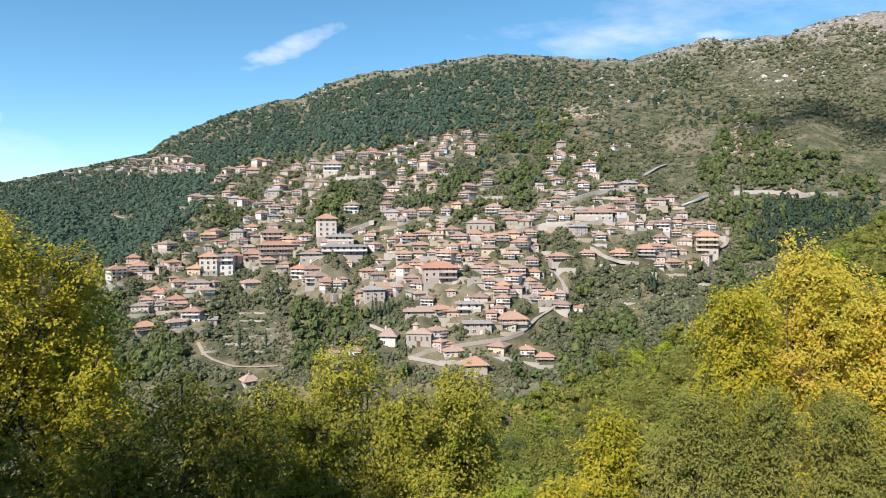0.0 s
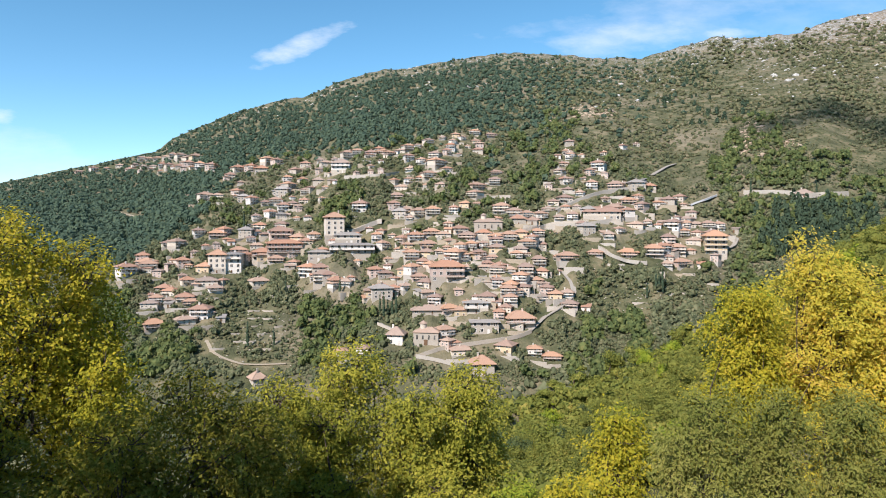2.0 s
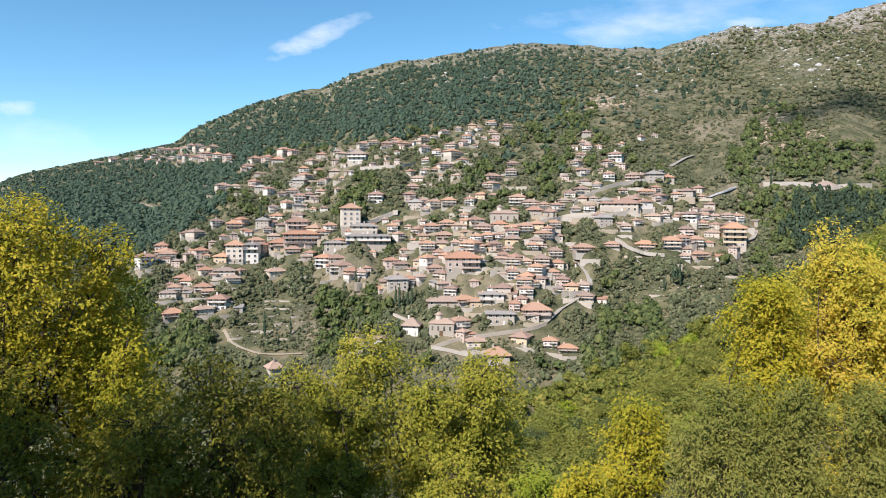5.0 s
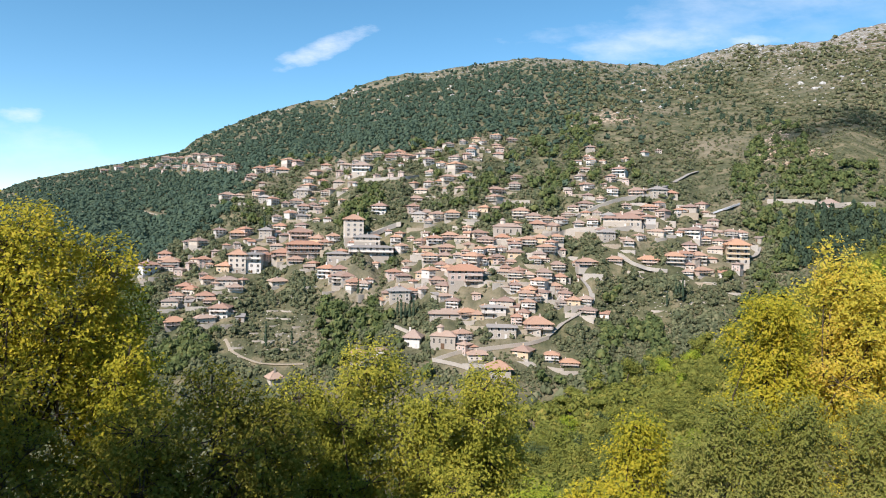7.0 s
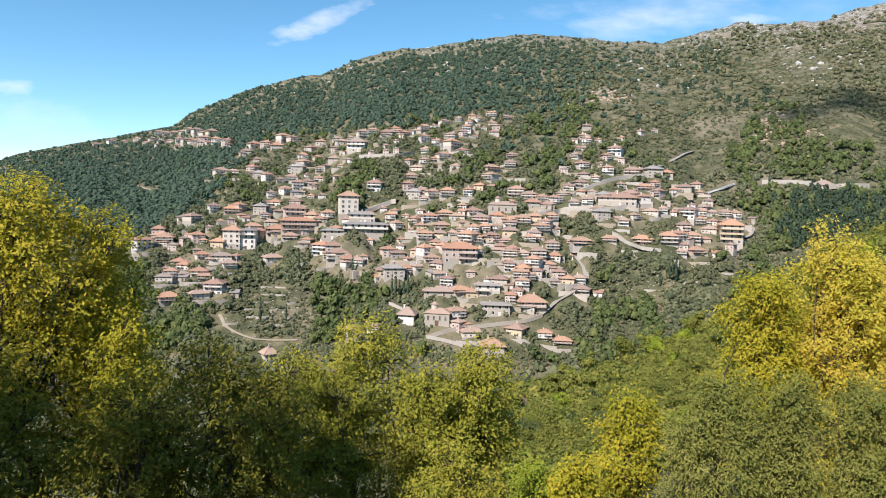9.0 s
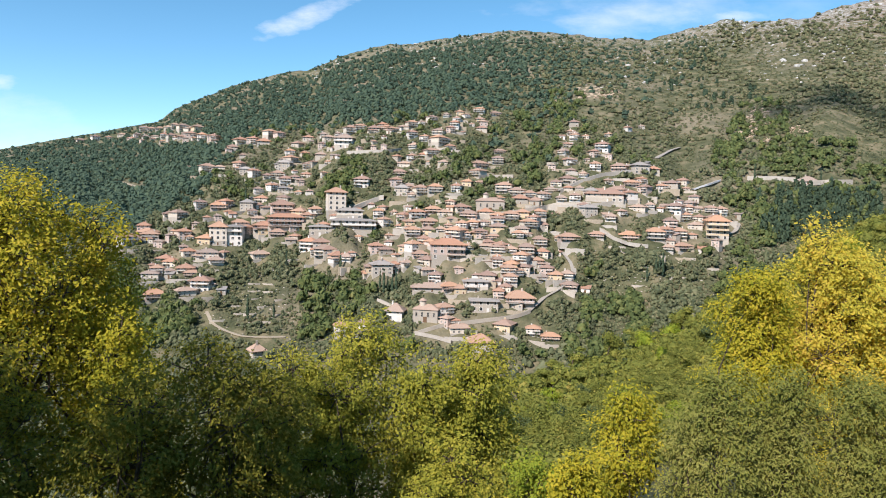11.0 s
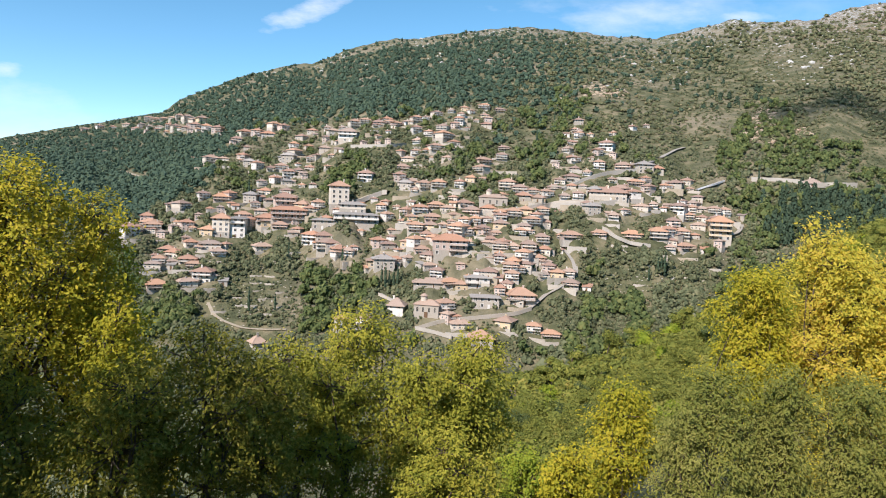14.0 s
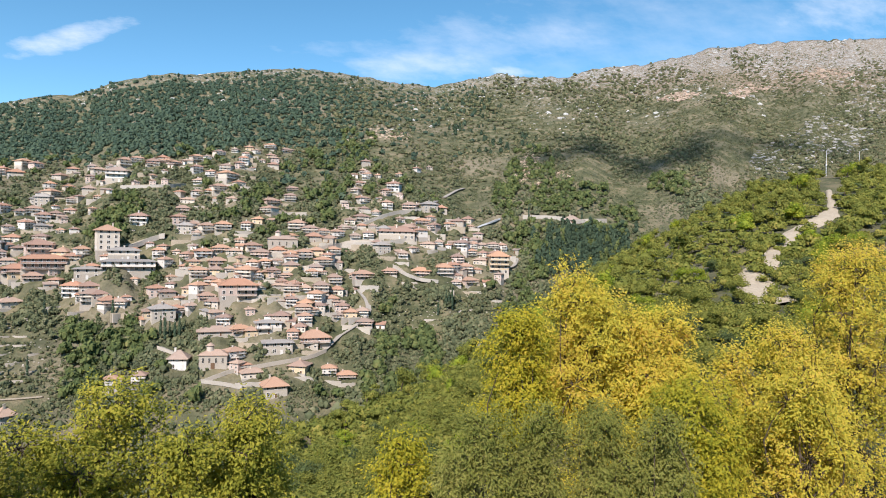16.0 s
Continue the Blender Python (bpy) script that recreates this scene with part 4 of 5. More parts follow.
def scatter(name, protos, pts, sizes, talls, mat, label, category):
    """One sheet of many shrubs or trees, each turned and sized by chance."""
    vs, fs, at = [], [], 0
    for p, s, t in zip(pts, sizes, talls):
        v, f = protos[rs.randint(len(protos))]
        a = rs.uniform(0, 6.28)
        c, n = math.cos(a), math.sin(a)
        w = np.stack([(v[:, 0] * c - v[:, 1] * n) * s, (v[:, 0] * n + v[:, 1] * c) * s, v[:, 2] * s * t], -1) + p
        vs.append(w)
        fs.append(f + at)
        at += len(v)
    ob = mesh_object(name, np.concatenate(vs), np.concatenate(fs), mat, smooth=False)
    return tagged(ob, label, category, kind="stuff")


spots = np.array(house_spots)
lanes = np.array(lane_pts)


def clear_of(p, r_house, r_lane):
    """Which of the places leave the houses and lanes free, on their valley side above all."""
    ok = np.ones(len(p), bool)
    for i in range(0, len(p), 2000):
        q = p[i:i + 2000, None, :2]
        d = q - spots[None]
        ok[i:i + 2000] &= (np.hypot(d[..., 0] * 1.0, np.where(d[..., 1] < 0, d[..., 1] * 0.62, (d[..., 1] - 5) * 1.0)) > r_house).all(1)
        e = q - lanes[None]
        ok[i:i + 2000] &= (np.hypot(e[..., 0], np.where(e[..., 1] < 0, e[..., 1] * 0.6, e[..., 1])) > r_lane).all(1)
    return ok


def sample(n, u0, u1, v0, v1):
    u, v = rs.uniform(u0, u1, n), rs.uniform(v0, v1, n)
    ok = v < skyline(u) - 0.001
    return u[ok], v[ok]


forest_edge = table([-0.85, -0.5, -0.42, -0.36, -0.3, -0.2, -0.1, 0.0, 0.06, 0.12, 0.2, 0.36], [-0.08, -0.055, -0.01, 0.045, 0.1, 0.112, 0.124, 0.15, 0.165, 0.2, 0.255, 0.3])
# oak forest on the shoulder of the mountain
u, v = sample(46000, -0.85, 0.36, -0.08, 0.265)
ok = (v > forest_edge(u) + 0.004 + (0.012 + 0.05 * np.clip((u + 0.1) * 4, 0, 1)) * rs.normal(size=len(u))) & (v < skyline(u) - 0.002)
u, v = u[ok], v[ok]
ok = (skyline(u) - v > 0.014) | (rs.uniform(0, 1, len(u)) < 0.3) | (u < -0.25)
u, v = u[ok], v[ok]
p = hill(u, v)
ok = clear_of(p, 9, 4)
scatter("oak_forest", BUSH, p[ok] - [0, 0, 0.4], rs.uniform(2.2, 4.6, ok.sum()), rs.uniform(0.9, 1.4, ok.sum()), OAK, "dense dark green oak forest on the mountain shoulder", "forest")
# scrub on the open slopes
u, v = sample(96000, -0.85, 1.45, -0.249, 0.44)
dens = fbm(u * 26, v * 42, 55, 4, 0.6) + 0.13 + 0.07 * (u < 0.1)
dry = np.maximum(np.exp(-((u - 0.40) / 0.07) ** 2 - ((v + 0.085) / 0.028) ** 2), np.exp(-((u + 0.32) / 0.09) ** 2 - ((v + 0.165) / 0.045) ** 2))
dry = np.maximum(dry, np.exp(-((u - 0.28) / 0.06) ** 2 - ((v + 0.11) / 0.035) ** 2))
dry = np.maximum(dry, np.exp(-((u - 0.21) / 0.05) ** 2 - ((v - 0.172) / 0.016) ** 2))
dry = np.maximum(dry, 0.9 * np.exp(-((u - 0.475) / 0.02) ** 2 - ((v - 0.16) / 0.03) ** 2))
dens = np.where(v > 0.1, (dens - 0.13) * 1.5 + 0.19 + 0.16 * (v < skyline(u) - 0.05 - 0.06 * np.clip(u - 0.4, 0, 1)), dens) - 0.62 * dry + 0.2 * (v < -0.19) * (dry < 0.2) - 0.06 * np.clip((u - 0.55) * 2, 0, 1) * (v > 0.25) + 0.06 * (v > 0.1) + 0.2 * np.clip((u - 0.15) * 5, 0, 1) * np.clip((0.3 - v) * 12, 0, 1)
dens = np.where((skyline(u) - v < 0.016) & (rs.uniform(0, 1, len(u)) < 0.6), -1, dens)
ok = (dens > 0) & ((v < forest_edge(u)) | (u > 0.12)) & (v > spur(u) - 0.02) & ((u > -0.3) | (v > -0.24))
u, v = u[ok], v[ok]
p = hill(u, v)
ok = clear_of(p, 4.6, 3.2)
p, u, v = p[ok], u[ok], v[ok]
big = np.clip(fbm(u * 14, v * 22, 77, 3) * 3 + 0.5, 0, 1)
high = np.clip((v - 0.14) * 8, 0, 1)
size = (0.95 + 2.5 * big * rs.uniform(0.1, 1.0, len(u)) ** 1.4) * (1 + (0.95 - 0.5 * np.clip((u - 0.5) * 3, 0, 1)) * high)
low = v < 0.10
scatter("slope_shrubs", BUSH, p[~low] - [0, 0, 0.3], size[~low], rs.uniform(0.8, 1.2, (~low).sum()), SCRUB, "olive green scrub in patches on the dry slopes", "shrubs")
scatter("valley_shrubs", BUSH, p[low] - [0, 0, 0.3], size[low], rs.uniform(0.9, 1.4, low.sum()), GARDEN, "green bushes and hedges between the houses", "shrubs")
# limestone outcrops on the upper slopes
ROCK = [(ICO1[0] * (1 + np.random.RandomState(s).uniform(-0.3, 0.3, (len(ICO1[0]), 1))) * [1.3, 1.0, 0.7], ICO1[1]) for s in range(5)]
LIMESTONE = weathered("limestone", (0.56, 0.55, 0.52), (0.36, 0.35, 0.33), 0.4, 0.95, 0.8)
u, v = sample(26000, -0.5, 1.45, 0.15, 0.44)
ok = (skyline(u) - v < 0.012 + 0.11 * rs.uniform(0, 1, len(u)) ** 2 * np.clip(u + 0.4, 0.2, 1.2)) & (fbm(u * 30, v * 50, 13, 3) > -0.06)
u, v = u[ok], v[ok]
scatter("limestone_outcrops", ROCK, hill(u, v), rs.uniform(0.6, 1.3, len(u)) + 2.4 * rs.uniform(0, 1, len(u)) ** 5, rs.uniform(0.6, 1.3, len(u)), LIMESTONE, "pale grey limestone outcrops along the ridge", "rocks")
# bare crag above the spur's road, and raw earth scars on the slope
def bare_patch(name, corners, count, big_, mat, label):
    """Loose stones or clods lying close together inside the corners (tangents in thousandths)."""
    us, vs_ = [c[0] for c in corners], [c[1] for c in corners]
    uu_, vv_ = rs.uniform(min(us), max(us), count), rs.uniform(min(vs_), max(vs_), count)
    edge = fbm(uu_ / 16, vv_ / 9, 71, 3) * 26
    keep = np.array([inside(a + e, b + e * 0.5, corners) for a, b, e in zip(uu_, vv_, edge)])
    uu_, vv_ = uu_[keep] / 1000, vv_[keep] / 1000
    scatter(name, ROCK, hill(uu_, vv_) - [0, 0, 0.2], big_ * (0.3 + rs.uniform(0, 1, len(uu_)) ** 3), rs.uniform(0.4, 1.0, len(uu_)), mat, label, "rocks")


CRAG = [(1290, 395), (1242, 370), (1120, 300), (1004, 238), (912, 183), (905, 160), (960, 140), (1104, 178), (1246, 250), (1330, 300)]
CRAG_STONE = weathered("crag_stone", (0.42, 0.405, 0.37), (0.26, 0.25, 0.22), 0.25, 0.95, 0.8)
bare_patch("crag", CRAG, 3600, 2.6, CRAG_STONE, "grey rocky crag dropping towards the road")
EARTHY = weathered("raw_earth", (0.5, 0.4, 0.3), (0.34, 0.26, 0.19), 0.3, 0.98, 0.6)
RED_EARTH = weathered("reddish_earth", (0.46, 0.355, 0.275), (0.33, 0.25, 0.19), 0.3, 0.98, 0.6)
for corners in ([(440, 150), (462, 168), (478, 140), (470, 104), (452, 112)], [(425, 118), (440, 124), (450, 112), (432, 108)], [(500, 128), (525, 132), (540, 124), (510, 120)], [(175, 178), (214, 182), (260, 172), (240, 163), (190, 168)], [(120, 160), (150, 172), (165, 160), (140, 150)]):
    bare_patch("earth_scar", corners, 420, 2.2, EARTHY, "raw pale earth scar on the slope")
for corners in ([(940, 322), (1060, 362), (1150, 372), (1160, 352), (1050, 338)], [(820, 285), (900, 318), (960, 318), (880, 286)], [(700, 268), (760, 292), (800, 290), (750, 268)]):
    bare_patch("bare_field", corners, 900, 3.4, RED_EARTH, "bare reddish field among scrub high on the slope")
# low growth in the gardens and on the dry ground
u, v = sample(9000, -0.5, 0.46, -0.235, 0.14)
q = hill(u, v)
d = np.full(len(q), 1e9)
for i in range(0, len(q), 2000):
    d[i:i + 2000] = np.hypot(q[i:i + 2000, None, 0] - spots[None, :, 0], q[i:i + 2000, None, 1] - spots[None, :, 1]).min(1)
dry = np.exp(-((u + 0.32) / 0.09) ** 2 - ((v + 0.165) / 0.045) ** 2) + np.exp(-((u - 0.3) / 0.1) ** 2 - ((v + 0.1) / 0.045) ** 2)
ok = ((d < 26) | (rs.uniform(0, 1, len(u)) < dry * 1.2)) & clear_of(q, 4.2, 2.4)
scatter("garden_growth", BUSH, q[ok] - [0, 0, 0.15], rs.uniform(0.55, 1.5, ok.sum()), rs.uniform(0.8, 1.4, ok.sum()), SCRUB, "low garden bushes and dry tufts round the houses", "shrubs")
u, v = sample(2600, -0.45, 0.46, -0.22, -0.04)
dry = np.exp(-((u + 0.32) / 0.09) ** 2 - ((v + 0.165) / 0.045) ** 2) + np.exp(-((u - 0.3) / 0.1) ** 2 - ((v + 0.1) / 0.045) ** 2)
ok = rs.uniform(0, 1, len(u)) < dry
scatter("field_stones", ROCK, hill(u[ok], v[ok]), rs.uniform(0.2, 0.6, ok.sum()), rs.uniform(0.5, 0.9, ok.sum()), STONE_WALL, "scattered pale field stones on dry terraces", "rocks")
# dark conifer groves high on the open slope
u, v = sample(1500, 0.1, 0.6, 0.09, 0.26)
groves = [(0.36, 0.225, 0.035, 0.022), (0.325, 0.185, 0.02, 0.012), (0.395, 0.16, 0.035, 0.012), (0.12, 0.165, 0.02, 0.012), (0.17, 0.14, 0.012, 0.012), (0.455, 0.175, 0.015, 0.01)]
near_grove = np.max([np.exp(-((u - a) / c) ** 2 - ((v - b) / d) ** 2) for a, b, c, d in groves], axis=0)
ok = rs.uniform(0, 1, len(u)) < near_grove * 0.8
p = hill(u[ok], v[ok])
GROVE = [clump([(np.array([0, 0, 0.4 + 0.4 * i]), np.array([1, 1, 0.75]) * (0.85 - 0.15 * i)) for i in range(4)], 44, 0.45, 160 + s, core=0.75, level=0) for s in range(4)]
scatter("slope_conifers", GROVE, p, rs.uniform(2.0, 3.4, ok.sum()), rs.uniform(0.9, 1.3, ok.sum()), PINE, "dark conifers in groves on the upper slope", "trees")
# thicket on the valley floor
u = rs.uniform(-0.75, 0.2, 2600)
k = rs.uniform(0.0, 1.0, 2600)
yc, yf = spur_far(u), slope_depth(u, np.zeros_like(u))
y = yc + (yf - yc) * k
z = spur(u) * yc * (1 - k) + FOOT * yf * k - 30 * np.sin(k * math.pi) ** 0.7
scatter("valley_thicket", BUSH, np.stack([u * y, y, z - 0.5], -1), rs.uniform(2.0, 4.2, 2600), rs.uniform(0.9, 1.4, 2600), GARDEN, "green thicket along the valley floor", "shrubs")
# bigger trees in the gullies and gardens
u, v = sample(8600, -0.8, 1.0, -0.24, 0.17)
dens = fbm(u * 11, v * 16, 91, 3) + 0.16 * np.exp(-((u + 0.17) / 0.08) ** 2 - ((v + 0.14) / 0.05) ** 2) + 0.1 * np.exp(-((u - 0.13) / 0.06) ** 2 - ((v - 0.04) / 0.03) ** 2) - 0.2 * np.exp(-((u - 0.40) / 0.07) ** 2 - ((v + 0.085) / 0.028) ** 2)
dens = dens - 0.4 * np.exp(-((u + 0.32) / 0.09) ** 2 - ((v + 0.165) / 0.045) ** 2) - 0.3 * np.exp(-((u - 0.28) / 0.06) ** 2 - ((v + 0.11) / 0.035) ** 2)
dens = dens - 0.3 * np.clip((u - 0.5) * 2.2, 0, 1) - 0.25 * np.clip((v - 0.1) * 14, 0, 1)
ok = (dens > -0.02) & ((v < forest_edge(u)) | (u > 0.15)) & (v > spur(u) - 0.02)
u, v = u[ok], v[ok]
p = hill(u, v)
ok = clear_of(p, 8.0, 7)
scatter("valley_trees", ROUND, p[ok] - [0, 0, 0.2], rs.uniform(2.4, 4.4, ok.sum()), rs.uniform(1.0, 1.5, ok.sum()), GULLY, "leafy green trees in gullies and gardens", "trees")
# small trees standing close about the houses
u, v = sample(5200, -0.52, 0.46, -0.21, 0.15)
q = hill(u, v)
d = np.full(len(q), 1e9)
for i in range(0, len(q), 2000):
    d[i:i + 2000] = np.hypot(q[i:i + 2000, None, 0] - spots[None, :, 0], q[i:i + 2000, None, 1] - spots[None, :, 1]).min(1)
ok = (d < 22) & clear_of(q, 6.2, 4.0)
scatter("garden_trees", ROUND, q[ok] - [0, 0, 0.2], rs.uniform(1.3, 2.6, ok.sum()), rs.uniform(1.0, 1.5, ok.sum()), GARDEN, "small leafy trees close about the houses", "trees")
# pines below the long wall
CONE = [clump([(np.array([0.1 * math.sin(i * 2 + s), 0.1 * math.cos(3 * i + s), 0.4 + 0.4 * i]), np.array([1, 1, 0.75]) * (0.8 - 0.12 * i)) for i in range(5)], 90, 0.42, 60 + s, core=0.7, level=0) for s in range(4)]
u, v = sample(520, 0.42, 0.74, -0.07, 0.05)
ok = rs.uniform(0, 1, len(u)) < 1.5 * np.exp(-((u - 0.57) / 0.075) ** 4 - ((v + 0.008 - 0.15 * (u - 0.53)) / 0.033) ** 4 + 2.2 * fbm(u * 40, v * 60, 19, 3))
p = hill(u[ok], v[ok])
ok = clear_of(p, 10, 11)
scatter("pine_wood", CONE, p[ok], rs.uniform(2.4, 3.6, ok.sum()), rs.uniform(1.4, 1.9, ok.sum()), PINE, "dark green pine wood below the long white wall", "trees")


def cypress(seed, h):
    e = new("cypress")
    bm = bmesh.new()
    bmesh.ops.create_cone(bm, cap_ends=True, segments=7, radius1=0.22, radius2=0.15, depth=2.4, matrix=Matrix.Translation((0, 0, 0.6)))
    part("trunk", bm, BARK, e)
    lobes = [(np.array([0, 0, 0.14 * h + h * 0.16 * i]), np.array([1, 1, 2.4]) * (0.085 * h * (1 - abs(i - 1.6) / 5.2))) for i in range(6)]
    v, f = clump(lobes, 150, 0.5, seed)
    c = mesh_object("crown", v, f, PINE, smooth=False)
    c.parent = e
    return tagged(e, "slender dark green cypress beside the houses", "tree", "cypresses")


cyp = [cypress(200 + i, 9 + 2.2 * i) for i in range(3)]
for i, (u, v) in enumerate([(-255, -105), (-171, -111), (-315, -192), (-274, -188), (-109, -141), (-103, -144), (-97, -142), (-90, -145), (-84, -144), (321, -99), (316, -102), (326, -104), (144, 125), (151, 127), (119, 89), (558, 47), (458, 48), (-319, -10), (303, -113)]):
    p = hill(np.array(u / 1000), np.array(v / 1000))
    m = pose(float(p[0]), float(p[1]), float(p[2]), 0, 0, i * 77)
    if i < 3:
        cyp[i].matrix_basis = m
    else:
        copy_thing(cyp[i % 3], m)

# ---- the wooded spur ----
def near_hit(u, v):
    """Where the sight line of the tangents u, v meets the near slope."""
    y = np.linspace(10, float(spur_far(u)) * 1.02, 500)
    below = v * y < near_height(u * y, y)
    i = int(np.argmax(below)) if below.any() else len(y) - 1
    return u * y[i], y[i], float(near_height(np.array(u * y[i]), np.array(y[i])))


def tube(pts, radii, sides=7):
    pts, radii = np.asarray(pts, float), np.asarray(radii, float)
    t = np.gradient(pts, axis=0)
    t /= np.linalg.norm(t, axis=1)[:, None] + 1e-9
    a = np.cross(t, [0.31, 0.17, 0.93] if abs(t[0, 2]) < 0.8 else [1.0, 0.2, 0])
    a /= np.linalg.norm(a, axis=1)[:, None] + 1e-9
    b = np.cross(t, a)
    ang = np.arange(sides) * 2 * math.pi / sides
    v = (pts[:, None] + radii[:, None, None] * (np.cos(ang)[None, :, None] * a[:, None] + np.sin(ang)[None, :, None] * b[:, None])).reshape(-1, 3)
    i, j = np.meshgrid(np.arange(len(pts) - 1), np.arange(sides), indexing="ij")
    k = (j + 1) % sides
    f = np.stack([i * sides + j, i * sides + k, (i + 1) * sides + k, (i + 1) * sides + j], -1).reshape(-1, 4)
    return v, f


def bent(a, b, seed, sag=0.12, n=6):
    r = np.random.RandomState(seed)
    a, b = np.array(a, float), np.array(b, float)
    s = np.linspace(0, 1, n)[:, None]
    off = r.normal(size=3) * np.linalg.norm(b - a) * sag
    return a + (b - a) * s + off * np.sin(s * math.pi)


def wood_tree(seed, mat, label, tufts=900, tuft=0.27, core=0.72, level=0):
    """A middle-sized broadleaf tree, one unit of crown radius about 2.4 m."""
    e = new("tree")
    r = np.random.RandomState(seed)
    v, f = tube(bent((0, 0, -1.5), (r.normal() * 0.3, r.normal() * 0.3, 3.2), seed), np.linspace(0.2, 0.07, 6))
    t = mesh_object("trunk", v, f, BARK)
    t.parent = e
    lobes = [(np.array([0, 0, 3.0]), np.array([1.5, 1.5, 1.5]))]
    for i in range(6):
        a = r.uniform(0, 6.28)
        q = r.uniform(0.7, 1.6)
        lobes.append((np.array([math.cos(a) * q, math.sin(a) * q, r.uniform(1.5, 4.4)]), np.array([1, 1, 0.9]) * r.uniform(0.7, 1.25)))
    v, f = clump(lobes, tufts, tuft, seed, core=core, level=level)
    c = mesh_object("crown", v, f, mat, smooth=False)
    c.parent = e
    return tagged(e, label, "tree", "trees on the spur")


spur_kinds = [wood_tree(300 + i, m, t) for i, (m, t) in enumerate([(WOODLAND, "green broadleaf tree on a steep wooded spur"), (WOODLAND, "bushy green tree on the spur slope"), (FRESH, "light yellow-green tree on the spur"), (WOODLAND, "low spreading green tree on the spur"), (GULLY, "darker green tree in the spur wood")])]
near_kinds = [wood_tree(340 + i, m, t, 3600, 0.155, 0.5, 1) for i, (m, t) in enumerate([(WOODLAND, "green broadleaf tree low on the spur"), (FRESH, "light green tree low on the spur"), (WOODLAND, "olive green tree on the slope below"), (GULLY, "dark green tree on the slope below")])]
near_used = far_used = 0
placed = 0
tries = 0
rp = random.Random(5)
seats = []
BANK = [(1.102, 0.125), (1.114, 0.09), (1.086, 0.069), (1.01, 0.037), (0.964, -0.013), (0.913, -0.051), (0.946, -0.072), (1.001, -0.1)]
while placed < 360 and tries < 6000:
    tries += 1
    u = rp.uniform(-0.02, 1.5)
    y = rp.uniform(34, float(spur_far(u)) * 1.02)
    v = float(near_height(np.array(u * y), np.array(y))) / y
    if any(abs(u - a) < 0.03 and -0.06 < v - b < 0.014 for a, b in BANK) or (1.085 < u < 1.125 and v > 0.1):
        continue
    gap = 2.9 if y < 90 else 3.5
    if any((u * y - a) ** 2 + (y - b) ** 2 < gap ** 2 for a, b in seats):
        continue
    seats.append((u * y, y))
    k = rp.choices(range(5), [4, 4, 2, 3, 2])[0]
    s = rp.uniform(0.65, 1.05)
    m = pose(u * y, y, v * y - 0.3, 0, 0, rp.uniform(0, 360)) @ Matrix.Diagonal((s, s, s * rp.uniform(0.8, 1.1), 1))
    if y < 78 and near_used < 4:
        near_kinds[near_used].matrix_basis = m
        near_used += 1
        placed += 1
        continue
    if y < 78:
        copy_thing(near_kinds[k % 4], m)
        placed += 1
        continue
    if far_used < 5:
        spur_kinds[far_used].matrix_basis = m
        far_used += 1
    else:
        copy_thing(spur_kinds[k], m)
    placed += 1
# low bushes between them
n = 3400
uu = rs.uniform(-0.05, 1.5, n)
yy = rs.uniform(0.22, 1.0, n) ** 0.8 * spur_far(uu)
zz = near_height(uu * yy, yy)
vv = zz / yy
ok = np.ones(n, bool)
for a, b in BANK:
    ok &= ~((np.abs(uu - a) < 0.019) & (vv - b > -0.03) & (vv - b < 0.01))
ok &= ~((uu > 1.075) & (uu < 1.125) & (vv > 0.13))
MIDBUSH = [clump(lobed(80 + s, 2, 0.5), 70, 0.3, 80 + s, core=0.72, level=0) for s in range(5)]
FINEBUSH = [clump(lobed(90 + s, 3, 0.5), 200, 0.165, 90 + s, core=0.55, level=1) for s in range(5)]
pts = np.stack([uu, yy * 0 + 1, vv], -1) * yy[:, None]
for name, protos, pickm, lab in (("spur_bushes", MIDBUSH, ok & (yy >= 75), "thick green undergrowth covering the spur"), ("bank_bushes", FINEBUSH, ok & (yy < 75), "leafy green undergrowth on the slope below")):
    scatter(name, protos, pts[pickm], rs.uniform(0.8, 1.7, pickm.sum()), rs.uniform(0.8, 1.3, pickm.sum()), WOODLAND, lab, "shrubs")


def earth_bank():
    """Bare pale earth sliding down the spur from the road."""
    pts = np.array([near_hit(a, b) for a, b in BANK[:6]])
    e = new("earth_bank")
    for line, wid in ((pts, (0.7, 1.1, 3.0, 2.0, 2.8, 3.4)), (np.array([near_hit(a, b) for a, b in (BANK[5], BANK[6], BANK[7])]), (3.0, 3.2, 1.6))):
        s = np.linspace(0, len(line) - 1, 40)
        p = np.stack([np.interp(s, range(len(line)), line[:, k]) for k in range(3)], -1)
        w = np.interp(s, range(len(line)), wid) * (1 + 1.1 * fbm(s * 3, s * 0, 4))
        cols = np.linspace(-1, 1, 9)
        g = p[:, None] + np.array([0.95, -0.3, 0])[None, None] * (cols[None, :, None] * w[:, None, None])
        g[..., 2] = near_height(g[..., 0], g[..., 1]) + 0.35 - 0.5 * np.abs(cols)[None] ** 3 + 0.3 * fbm(g[..., 0], g[..., 1], 5)
        i, j = np.meshgrid(np.arange(39), np.arange(8), indexing="ij")
        f = np.stack([i * 9 + j, i * 9 + j + 1, (i + 1) * 9 + j + 1, (i + 1) * 9 + j], -1).reshape(-1, 4)
        o = mesh_object("scree", g.reshape(-1, 3), f, DIRT)
        o.parent = e
    return tagged(e, "bare pale earth bank sliding down the wooded spur", "earth bank")


earth_bank()


